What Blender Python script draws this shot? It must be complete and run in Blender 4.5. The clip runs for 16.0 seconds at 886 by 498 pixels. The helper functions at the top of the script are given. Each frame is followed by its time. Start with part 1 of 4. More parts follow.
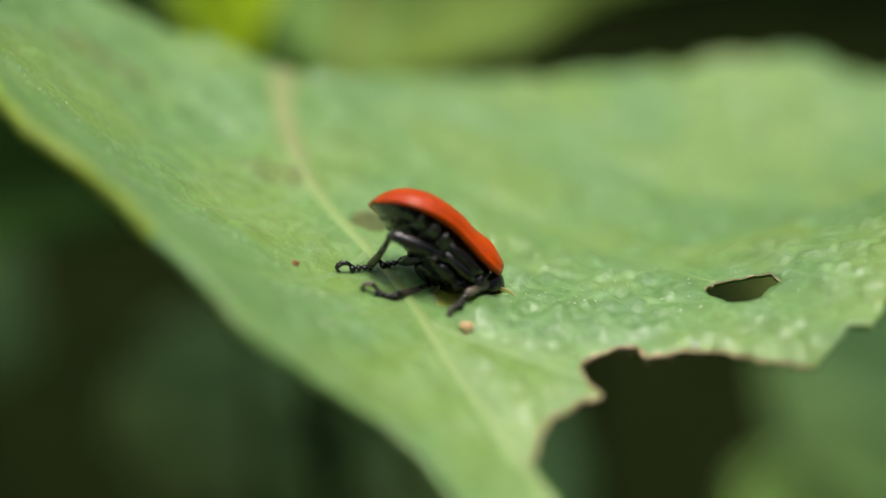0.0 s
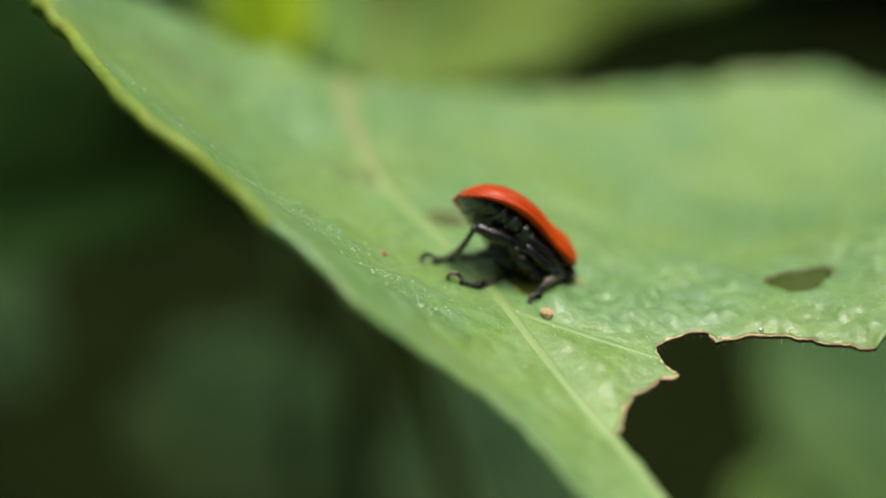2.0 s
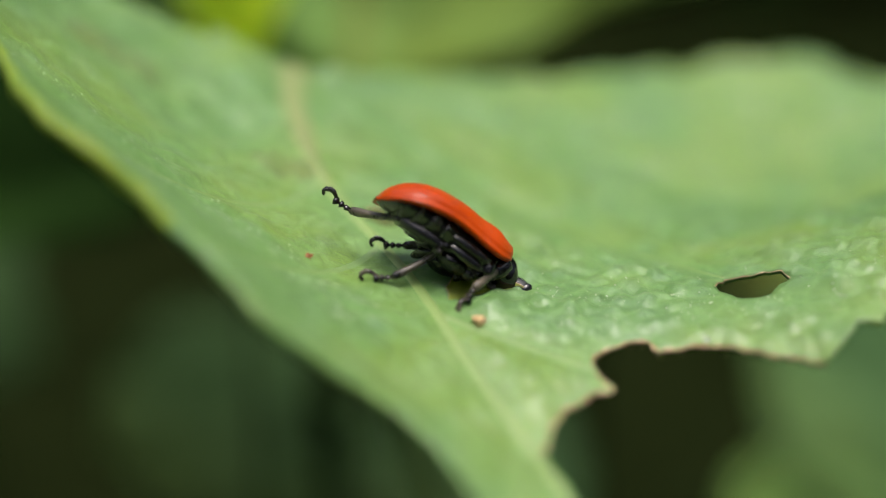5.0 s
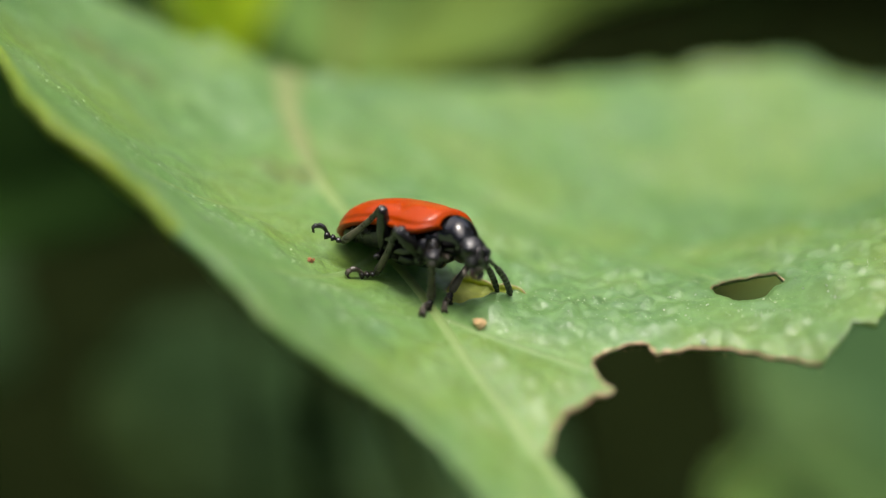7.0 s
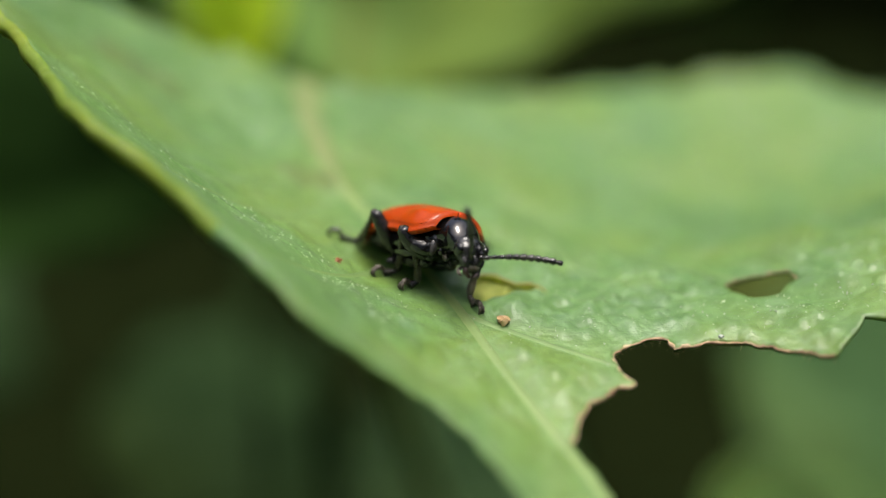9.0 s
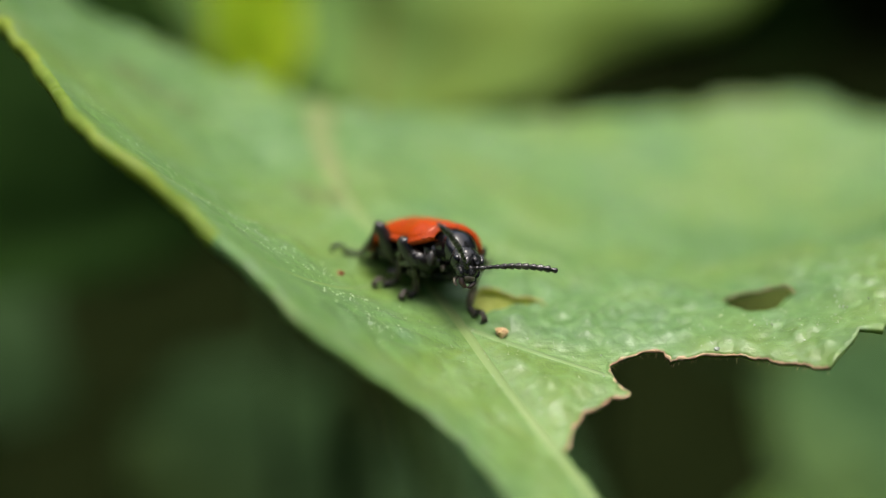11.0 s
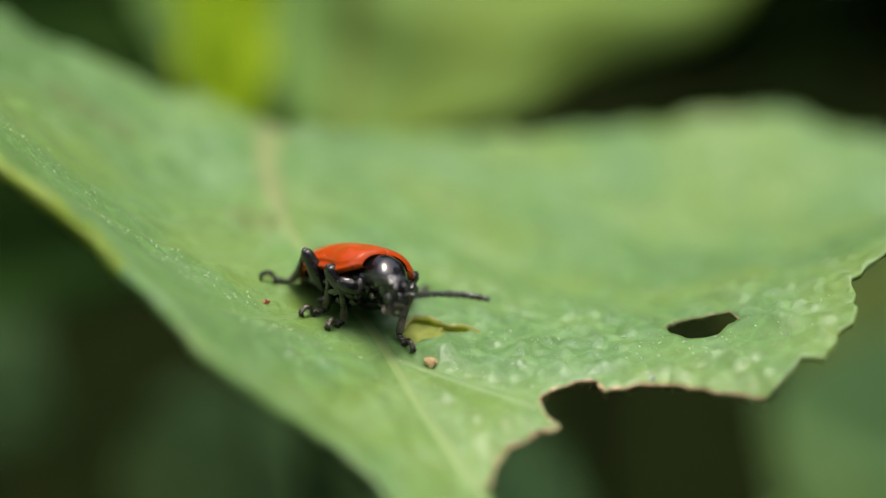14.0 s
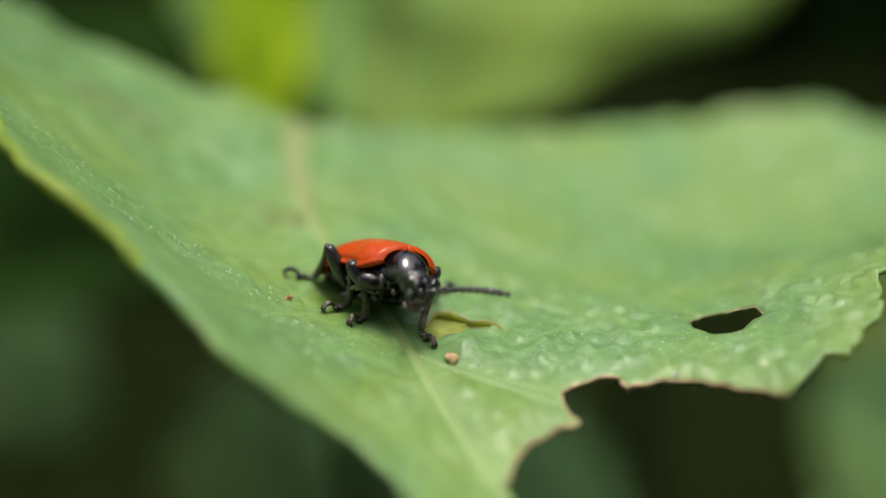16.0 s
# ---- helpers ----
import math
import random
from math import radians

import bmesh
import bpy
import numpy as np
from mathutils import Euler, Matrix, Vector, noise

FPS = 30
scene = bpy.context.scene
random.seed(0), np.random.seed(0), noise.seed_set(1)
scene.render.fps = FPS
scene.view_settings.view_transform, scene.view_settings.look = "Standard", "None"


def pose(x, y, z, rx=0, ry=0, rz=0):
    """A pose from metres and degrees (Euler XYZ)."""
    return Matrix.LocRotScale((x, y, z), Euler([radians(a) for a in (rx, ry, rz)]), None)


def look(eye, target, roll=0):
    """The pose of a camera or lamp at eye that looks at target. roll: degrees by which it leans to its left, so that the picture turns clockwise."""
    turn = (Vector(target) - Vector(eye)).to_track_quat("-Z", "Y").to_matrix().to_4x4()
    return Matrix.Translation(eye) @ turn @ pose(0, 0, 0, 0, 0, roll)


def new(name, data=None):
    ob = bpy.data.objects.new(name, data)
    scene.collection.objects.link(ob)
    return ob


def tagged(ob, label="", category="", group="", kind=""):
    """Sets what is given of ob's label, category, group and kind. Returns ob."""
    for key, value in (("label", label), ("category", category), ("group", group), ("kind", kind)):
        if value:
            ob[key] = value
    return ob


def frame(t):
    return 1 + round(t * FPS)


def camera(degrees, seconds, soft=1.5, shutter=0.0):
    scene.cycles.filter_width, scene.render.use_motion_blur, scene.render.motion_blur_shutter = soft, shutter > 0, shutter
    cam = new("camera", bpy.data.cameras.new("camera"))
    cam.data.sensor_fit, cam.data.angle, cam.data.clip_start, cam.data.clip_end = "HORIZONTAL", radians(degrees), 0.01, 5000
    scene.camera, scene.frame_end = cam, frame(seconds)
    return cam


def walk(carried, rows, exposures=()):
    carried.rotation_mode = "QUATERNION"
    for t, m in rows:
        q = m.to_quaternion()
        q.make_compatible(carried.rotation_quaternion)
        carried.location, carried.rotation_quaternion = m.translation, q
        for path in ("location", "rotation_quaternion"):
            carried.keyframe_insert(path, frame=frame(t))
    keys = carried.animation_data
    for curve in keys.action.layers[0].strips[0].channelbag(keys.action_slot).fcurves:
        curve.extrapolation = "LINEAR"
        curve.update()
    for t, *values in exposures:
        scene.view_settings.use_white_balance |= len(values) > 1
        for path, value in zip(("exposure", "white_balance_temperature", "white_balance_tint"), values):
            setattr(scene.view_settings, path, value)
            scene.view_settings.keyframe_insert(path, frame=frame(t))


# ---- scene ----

MM = 0.001

# ---- camera ----
cam = camera(32.0, 16.0, soft=1.2)
cam.data.dof.use_dof = True
cam.data.dof.focus_distance = 0.0600
cam.data.dof.aperture_fstop = 12.5
walk(cam, [
    (0.0, pose(0.00024, -0.05028, 0.02664, 64.948, 0.251, 1.067)),
    (0.5, pose(-0.00065, -0.05282, 0.02673, 65.818, 0.311, 0.859)),
    (1.0, pose(-0.00155, -0.05471, 0.02677, 66.398, -0.011, 0.373)),
    (1.5, pose(-0.00360, -0.05472, 0.02675, 66.221, -0.562, -0.477)),
    (2.0, pose(-0.00461, -0.05464, 0.02661, 66.355, -0.524, -0.311)),
    (2.5, pose(-0.00413, -0.05349, 0.02641, 65.992, -0.308, -0.181)),
    (3.0, pose(-0.00346, -0.05288, 0.02613, 65.730, -0.629, -0.422)),
    (3.5, pose(-0.00311, -0.05202, 0.02568, 66.284, -0.779, -0.670)),
    (4.0, pose(-0.00214, -0.04983, 0.02587, 65.723, -1.035, -0.568)),
    (4.5, pose(-0.00077, -0.04991, 0.02560, 65.431, -0.692, 0.175)),
    (4.7, pose(-0.00047, -0.05067, 0.02625, 65.301, -0.315, 1.006)),
    (6.8, pose(-0.00172, -0.05106, 0.02655, 64.998, -0.414, 0.216)),
    (7.0, pose(-0.00158, -0.05141, 0.02675, 65.229, -0.532, 0.002)),
    (7.5, pose(-0.00276, -0.05259, 0.02711, 65.558, -0.370, 0.209)),
    (8.0, pose(-0.00281, -0.05290, 0.02709, 65.697, -0.392, -0.192)),
    (8.5, pose(-0.00392, -0.05366, 0.02707, 66.283, -0.387, -0.353)),
    (8.7, pose(-0.00361, -0.05336, 0.02690, 66.071, -0.501, -0.671)),
    (10.8, pose(-0.00137, -0.05521, 0.02602, 67.623, 0.201, 1.404)),
    (11.0, pose(-0.00118, -0.05489, 0.02595, 67.728, 0.092, 1.086)),
    (11.5, pose(-0.00092, -0.05406, 0.02559, 68.349, 0.285, 1.117)),
    (12.0, pose(0.00127, -0.05309, 0.02528, 68.357, 0.679, 1.858)),
    (12.5, pose(0.00232, -0.05279, 0.02529, 68.133, 0.676, 2.268)),
    (13.0, pose(0.00126, -0.05413, 0.02569, 68.208, 0.614, 1.798)),
    (13.5, pose(0.00204, -0.05363, 0.02527, 68.063, 0.958, 2.010)),
    (14.0, pose(0.00300, -0.05266, 0.02565, 68.205, 0.990, 2.185)),
    (14.5, pose(0.00381, -0.05196, 0.02543, 67.770, 1.188, 2.795)),
    (15.0, pose(0.00354, -0.05182, 0.02472, 68.383, 1.086, 2.489)),
    (15.5, pose(0.00494, -0.05238, 0.02490, 67.864, 1.674, 3.570)),
    (16.0, pose(0.00429, -0.05247, 0.02556, 68.094, 1.904, 4.026)),
], exposures=[(0.0, 0.86, 6400, 8), (16.0, 0.86, 6400, 8)])

# ---- world and light ----
SUN_UP, SUN_TURN = radians(84), radians(90)
world = bpy.data.worlds.new("overcast_sky")
scene.world = world
world.use_nodes = True
sky = world.node_tree.nodes.new("ShaderNodeTexSky")
sky.sky_type = "NISHITA"
sky.sun_disc = False
sky.sun_elevation, sky.sun_rotation = SUN_UP, SUN_TURN
sky.air_density, sky.dust_density, sky.ozone_density = 0.7, 7.0, 0.6
world.node_tree.nodes["Background"].inputs["Strength"].default_value = 0.15
world.node_tree.links.new(sky.outputs["Color"], world.node_tree.nodes["Background"].inputs["Color"])
sun = new("sun", bpy.data.lights.new("sun", "SUN"))
sun.data.energy, sun.data.angle, sun.data.color = 1.15, radians(22), (1.0, 0.965, 0.91)
sun.matrix_world = look((math.sin(SUN_TURN) * math.cos(SUN_UP), math.cos(SUN_TURN) * math.cos(SUN_UP), math.sin(SUN_UP)), (0, 0, 0))


# ---- materials ----
class Mat:
    """A small helper around a node tree."""

    def __init__(self, name):
        self.m = bpy.data.materials.new(name)
        self.m.use_nodes = True
        self.t = self.m.node_tree
        self.b = self.t.nodes["Principled BSDF"]
        self.out = self.t.nodes["Material Output"]

    def node(self, kind, **values):
        n = self.t.nodes.new("ShaderNode" + kind)
        for key, value in values.items():
            n.inputs[key.replace("_", " ")].default_value = value
        return n

    def link(self, a, b):
        self.t.links.new(a, b)

    def coords(self):
        return self.t.nodes.new("ShaderNodeTexCoord").outputs["Object"]

    def noise(self, scale, detail=3.0, rough=0.55, vec=None):
        n = self.node("TexNoise", Scale=scale, Detail=detail, Roughness=rough)
        self.link(vec or self.coords(), n.inputs["Vector"])
        return n.outputs["Fac"]

    def ramp(self, fac, *stops):
        n = self.t.nodes.new("ShaderNodeValToRGB")
        e = n.color_ramp.elements
        while len(e) < len(stops):
            e.new(0.5)
        for k, (at, col) in enumerate(stops):
            e[k].position = at
            e[k].color = (*col, 1) if len(col) == 3 else col
        self.link(fac, n.inputs["Fac"])
        return n.outputs["Color"]

    def mix(self, fac, a, b, blend="MIX"):
        n = self.t.nodes.new("ShaderNodeMix")
        n.data_type, n.blend_type = "RGBA", blend
        for slot, v in ((0, fac), (6, a), (7, b)):
            if hasattr(v, "links"):
                self.link(v, n.inputs[slot])
            else:
                n.inputs[slot].default_value = v if slot == 0 else (*v, 1)
        return n.outputs[2]

    def bump(self, height, distance, strength=1.0, chain=None):
        n = self.node("Bump", Strength=strength, Distance=distance)
        self.link(height, n.inputs["Height"])
        if chain is not None:
            self.link(chain, n.inputs["Normal"])
        return n.outputs["Normal"]

    def set(self, **values):
        for key, value in values.items():
            slot = self.b.inputs[key.replace("_", " ")]
            if hasattr(value, "links"):
                self.link(value, slot)
            else:
                slot.default_value = (*value, 1) if isinstance(value, tuple) and len(value) == 3 else value
        return self

    def translucent(self, colour, share):
        tr = self.t.nodes.new("ShaderNodeBsdfTranslucent")
        if hasattr(colour, "links"):
            self.link(colour, tr.inputs["Color"])
        else:
            tr.inputs["Color"].default_value = (*colour, 1)
        mx = self.t.nodes.new("ShaderNodeMixShader")
        mx.inputs[0].default_value = share
        self.link(self.b.outputs[0], mx.inputs[1])
        self.link(tr.outputs[0], mx.inputs[2])
        self.link(mx.outputs[0], self.out.inputs["Surface"])
        return self


def leaf_material(name, dark, mid, light, through_col, share=0.25, grain=1.0, rough=0.42, gloss=0.25, areole=False):
    """A living leaf: mottled green, fine net of veinlets, faint gloss and light passing through."""
    k = Mat(name)
    co = k.coords()
    big = k.noise(90 / grain, 3, 0.6, co)
    fine = k.noise(1400 / grain, 4, 0.6, co)
    warm = tuple(c * f for c, f in zip(mid, (1.25, 1.06, 0.75)))
    col = k.ramp(big, (0.28, dark), (0.45, mid), (0.58, warm), (0.76, light))
    col = k.mix(0.45, col, k.ramp(fine, (0.3, (0.72, 0.76, 0.68)), (0.7, (1.2, 1.18, 1.15))), "MULTIPLY")
    cells = k.t.nodes.new("ShaderNodeTexVoronoi")
    cells.feature = "DISTANCE_TO_EDGE"
    cells.inputs["Scale"].default_value = 800 / grain
    warp = k.node("TexNoise", Scale=300 / grain, Detail=2)
    k.link(co, warp.inputs["Vector"])
    bent = k.t.nodes.new("ShaderNodeVectorMath")
    bent.operation = "MULTIPLY_ADD"
    k.link(warp.outputs["Color"], bent.inputs[0])
    bent.inputs[1].default_value = (0.0016 * grain,) * 3
    k.link(co, bent.inputs[2])
    k.link(bent.outputs[0], cells.inputs["Vector"])
    net = k.ramp(cells.outputs["Distance"], (0.0, (1, 1, 1)), (0.16, (0, 0, 0)))
    faint = k.t.nodes.new("ShaderNodeMath")
    faint.operation = "MULTIPLY"
    faint.inputs[1].default_value = 0.36
    k.link(net, faint.inputs[0])
    col = k.mix(faint.outputs[0], col, tuple(min(1.0, c * 1.2) for c in light))
    mid_scale = k.noise(620 / grain, 2, 0.5, co)
    # bluish sky sheen on the bumps is put into this mottle
    col = k.mix(0.3, col, k.ramp(mid_scale, (0.3, (0.72, 0.8, 0.55)), (0.7, (1.22, 1.16, 1.4))), "MULTIPLY")
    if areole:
        # cells bluer than the net that parts them, hollow shade and sky sheen put in
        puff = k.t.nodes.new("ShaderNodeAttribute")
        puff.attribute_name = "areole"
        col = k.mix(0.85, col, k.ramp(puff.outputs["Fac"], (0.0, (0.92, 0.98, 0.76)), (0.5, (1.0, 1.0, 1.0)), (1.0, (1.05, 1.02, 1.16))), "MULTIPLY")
    nrm = k.bump(mid_scale, (0.00012 if areole else 0.0002) * grain, 1.0)
    nrm = k.bump(fine, 0.00010 * grain, 0.8, nrm)
    nrm = k.bump(k.noise(3600 / grain, 2, 0.5, co), 0.00006 * grain, 0.9, nrm)
    k.set(Base_Color=col, Roughness=rough, Normal=nrm)
    k.b.inputs["Specular IOR Level"].default_value = gloss
    k.translucent(k.mix(1.0, col, through_col, "MULTIPLY"), share)
    return k.m


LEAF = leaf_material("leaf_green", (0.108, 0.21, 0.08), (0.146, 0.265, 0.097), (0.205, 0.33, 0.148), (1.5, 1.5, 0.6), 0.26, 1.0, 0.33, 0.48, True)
LEAF_ROLL = leaf_material("leaf_margin_yellow_green", (0.19, 0.29, 0.045), (0.24, 0.35, 0.055), (0.30, 0.40, 0.08), (1.5, 1.4, 0.5), 0.45)
LEAF_FAR = leaf_material("leaf_far_green", (0.12, 0.215, 0.055), (0.145, 0.255, 0.066), (0.17, 0.285, 0.075), (1.5, 1.5, 0.6), 0.35, 6.0, 0.6, 0.08)
# leaf green taken near black: deep shade is put into this colour
LEAF_DEEP_SHADE = leaf_material("leaf_deep_shade_green", (0.008, 0.022, 0.005), (0.014, 0.034, 0.007), (0.021, 0.048, 0.010), (1.3, 1.4, 0.6), 0.2, 6.0, 0.9, 0.02)
SKIN = leaf_material("eaten_skin_olive", (0.27, 0.32, 0.07), (0.34, 0.40, 0.09), (0.42, 0.47, 0.12), (1.6, 1.5, 0.5), 0.5)
LEAF_LOW = leaf_material("leaf_low_green", (0.040, 0.090, 0.032), (0.054, 0.115, 0.040), (0.068, 0.138, 0.048), (1.3, 1.4, 0.6), 0.2, 6.0, 0.6, 0.1)
# shade over the low leaves is put into these two base colours
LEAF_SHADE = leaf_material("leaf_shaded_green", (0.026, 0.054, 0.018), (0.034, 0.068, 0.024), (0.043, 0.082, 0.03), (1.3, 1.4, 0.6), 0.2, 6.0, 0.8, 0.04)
LEAF_OLIVE = leaf_material("leaf_shaded_olive", (0.050, 0.075, 0.018), (0.064, 0.095, 0.024), (0.08, 0.115, 0.032), (1.3, 1.4, 0.6), 0.2, 6.0, 0.8, 0.04)
SKIN_DIM = leaf_material("eaten_skin_brownish", (0.065, 0.085, 0.026), (0.085, 0.11, 0.034), (0.11, 0.135, 0.045), (1.3, 1.2, 0.5), 0.2)
STAIN_AND_SHADE = leaf_material("stain_and_pucker_shade_olive", (0.10, 0.16, 0.06), (0.12, 0.19, 0.07), (0.15, 0.22, 0.09), (1.4, 1.3, 0.6), 0.2)
LEAF_YOUNG = leaf_material("leaf_young_yellow", (0.24, 0.34, 0.012), (0.28, 0.39, 0.015), (0.36, 0.47, 0.025), (1.7, 1.9, 0.4), 0.55, 6.0, 0.6, 0.1)
VEIN_FAR = leaf_material("leaf_vein_far", (0.12, 0.17, 0.035), (0.15, 0.20, 0.045), (0.18, 0.22, 0.06), (1.4, 1.3, 0.6), 0.3, 6.0, 0.6, 0.08)


def vein_material(name, low, high):
    k = Mat(name)
    n = k.noise(700, 3)
    k.set(Base_Color=k.ramp(n, (0.3, low), (0.7, high)), Roughness=0.45, Normal=k.bump(n, 0.00006))
    return k.translucent((0.5, 0.55, 0.15), 0.25).m


def scab_material():
    k = Mat("dried_leaf_edge_brown")
    n = k.noise(1300, 4, 0.65)
    k.set(Base_Color=k.ramp(n, (0.3, (0.20, 0.11, 0.055)), (0.48, (0.44, 0.30, 0.17)), (0.68, (0.56, 0.50, 0.28))), Roughness=0.75, Normal=k.bump(n, 0.00012))
    return k.m


def plain_material(name, a, b, scale, rough, bump=0.0, **extra):
    k = Mat(name)
    n = k.noise(scale, 4, 0.6)
    k.set(Base_Color=k.ramp(n, (0.3, a), (0.7, b)), Roughness=rough, **extra)
    if bump:
        k.set(Normal=k.bump(n, bump))
    return k.m


def shell_material():
    """Glossy vermilion wing cases with rows of fine punctures."""
    k = Mat("wing_case_vermilion")
    n = k.noise(420, 3, 0.6)
    col = k.ramp(n, (0.3, (0.30, 0.027, 0.0003)), (0.7, (0.39, 0.045, 0.0005)))
    uv = k.t.nodes.new("ShaderNodeUVMap")
    uv.uv_map = "rows"
    pits = k.t.nodes.new("ShaderNodeTexVoronoi")
    pits.inputs["Scale"].default_value = 1.0
    pits.inputs["Randomness"].default_value = 0.25
    k.link(uv.outputs[0], pits.inputs["Vector"])
    dent = k.ramp(pits.outputs["Distance"], (0.03, (0, 0, 0)), (0.26, (1, 1, 1)))
    nrm = k.bump(dent, 0.00004, 0.9)
    nrm = k.bump(k.noise(2600, 2), 0.00001, 0.5, nrm)
    k.set(Base_Color=k.mix(0.15, col, dent, "MULTIPLY"), Roughness=0.45, Normal=nrm, Specular_IOR_Level=0.04, Coat_Weight=0.42, Coat_Roughness=0.03, Coat_Normal=k.bump(k.noise(900, 3, 0.6), 0.000025, 0.6, nrm))
    return k.m


def chitin_material(name, rough, pale, spec=0.45, relief=1.0, spread=0.2):
    """Black chitin: punctured and finely wrinkled; greyish down and soft sheen are put into its pale tone."""
    k = Mat(name)
    n = k.noise(900, 4, 0.65)
    col = k.ramp(n, (0.4, (0.0045, 0.0042, 0.0038)), (0.8, pale))
    pits = k.t.nodes.new("ShaderNodeTexVoronoi")
    pits.inputs["Scale"].default_value = 4200
    k.link(k.coords(), pits.inputs["Vector"])
    dent = k.ramp(pits.outputs["Distance"], (0.0, (0, 0, 0)), (0.45, (1, 1, 1)))
    nrm = k.bump(n, 0.00005 * relief, 0.9)
    nrm = k.bump(dent, 0.000035 * relief, 0.7, nrm)
    nrm = k.bump(k.noise(6500, 3), 0.00001 * relief, 0.6, nrm)
    k.set(Base_Color=col, Roughness=k.ramp(n, (0.3, (rough,) * 3), (0.75, (rough + spread,) * 3)), Normal=nrm)
    k.b.inputs["Specular IOR Level"].default_value = spec
    return k.m


VEIN = vein_material("leaf_vein_pale", (0.185, 0.295, 0.085), (0.245, 0.35, 0.115))
VEIN_SIDE = vein_material("leaf_side_vein", (0.145, 0.265, 0.085), (0.20, 0.315, 0.11))
VEIN_BASE = vein_material("leaf_vein_base_tan", (0.215, 0.275, 0.10), (0.275, 0.315, 0.13))
SCAB = scab_material()
SHELL = shell_material()
CHITIN = chitin_material("black_chitin", 0.09, (0.018, 0.016, 0.014), 0.55, 1.0, 0.12)
CHITIN_GLOSS = chitin_material("polished_black_chitin", 0.03, (0.004, 0.004, 0.0045), 0.7, 0.14, 0.04)
CHITIN_DULL = chitin_material("grey_sheen_black_chitin", 0.16, (0.05, 0.046, 0.04), 0.6)
CHITIN_BROWN = chitin_material("brownish_black_chitin", 0.2, (0.17, 0.14, 0.10), 0.5)
CHITIN_FACE = chitin_material("dull_black_chitin", 0.13, (0.04, 0.04, 0.04), 0.6, 1.4)
JAW_BROWN = chitin_material("dark_reddish_brown_chitin", 0.2, (0.045, 0.018, 0.011), 0.5)
CRUMB = plain_material("crumb_tan", (0.36, 0.22, 0.09), (0.62, 0.46, 0.24), 1500, 0.7, 0.0001)
RUST = plain_material("speck_rust", (0.20, 0.06, 0.02), (0.34, 0.13, 0.05), 1800, 0.6, 0.0001)
HAIR = plain_material("leaf_hair_white", (0.6, 0.63, 0.5), (0.8, 0.82, 0.7), 900, 0.3)
# the plants' shade over the soil is put into its near-black colour
SOIL = plain_material("shade_darkened_soil", (0.004, 0.006, 0.0015), (0.009, 0.013, 0.004), 40, 1.0, 0.004, Specular_IOR_Level=0.0)
STEM = plain_material("stem_green", (0.16, 0.26, 0.05), (0.24, 0.34, 0.08), 200, 0.5, 0.0002)
# darkened copy of the stem green, shade put in so far stalks fade out
STEM_DIM = plain_material("stem_shaded_green", (0.012, 0.025, 0.006), (0.025, 0.05, 0.012), 200, 0.8, 0.0002, Specular_IOR_Level=0.1)
BEAD = plain_material("pale_glint_bead", (0.36, 0.44, 0.28), (0.6, 0.66, 0.5), 900, 0.05, Specular_IOR_Level=1.0)
DEWY = plain_material("pale_speck_white", (0.45, 0.5, 0.42), (0.62, 0.66, 0.58), 1500, 0.3)


# ---- mesh helpers ----
def mesh_object(name, verts, faces, material, parent=None, label="", smooth=True, rows=None):
    me = bpy.data.meshes.new(name)
    me.from_pydata([tuple(v) for v in verts], [], [tuple(f) for f in faces])
    bm = bmesh.new()
    bm.from_mesh(me)
    bmesh.ops.recalc_face_normals(bm, faces=bm.faces)
    bm.to_mesh(me)
    bm.free()
    me.materials.append(material)
    me.polygons.foreach_set("use_smooth", [smooth] * len(me.polygons))
    if rows is not None:
        layer = me.uv_layers.new(name="rows")
        for loop in me.loops:
            layer.data[loop.index].uv = rows[loop.vertex_index]
    ob = new(name, me)
    if parent is not None:
        ob.parent = parent
    if label:
        tagged(ob, label)
    return ob


def thing(name, label, category, group="", kind=""):
    return tagged(new(name), label, category, group, kind)


def skin(rings, closed=True, caps=True, start=0):
    """Faces over rings of equal length."""
    n, faces = len(rings[0]), []
    for i in range(len(rings) - 1):
        for j in range(n if closed else n - 1):
            a, b = start + i * n + j, start + i * n + (j + 1) % n
            faces.append((a, b, b + n, a + n))
    if caps and closed:
        faces.append(tuple(start + j for j in range(n))[::-1])
        faces.append(tuple(start + (len(rings) - 1) * n + j for j in range(n)))
    return faces


def tube(path, radii, sides=8, flat=1.0):
    """Rings round a path of points (mm), scaled to metres."""
    rings, up = [], Vector((0.13, 0.21, 0.97))
    pts = [Vector(p) for p in path]
    for i, p in enumerate(pts):
        d = (pts[min(i + 1, len(pts) - 1)] - pts[max(i - 1, 0)]).normalized()
        a = d.cross(up).normalized()
        b = a.cross(d).normalized()
        r = radii[i] if hasattr(radii, "__len__") else radii
        rings.append([(p + a * (r * math.cos(2 * math.pi * k / sides)) + b * (r * flat * math.sin(2 * math.pi * k / sides))) * MM for k in range(sides)])
    return [v for ring in rings for v in ring], skin(rings)


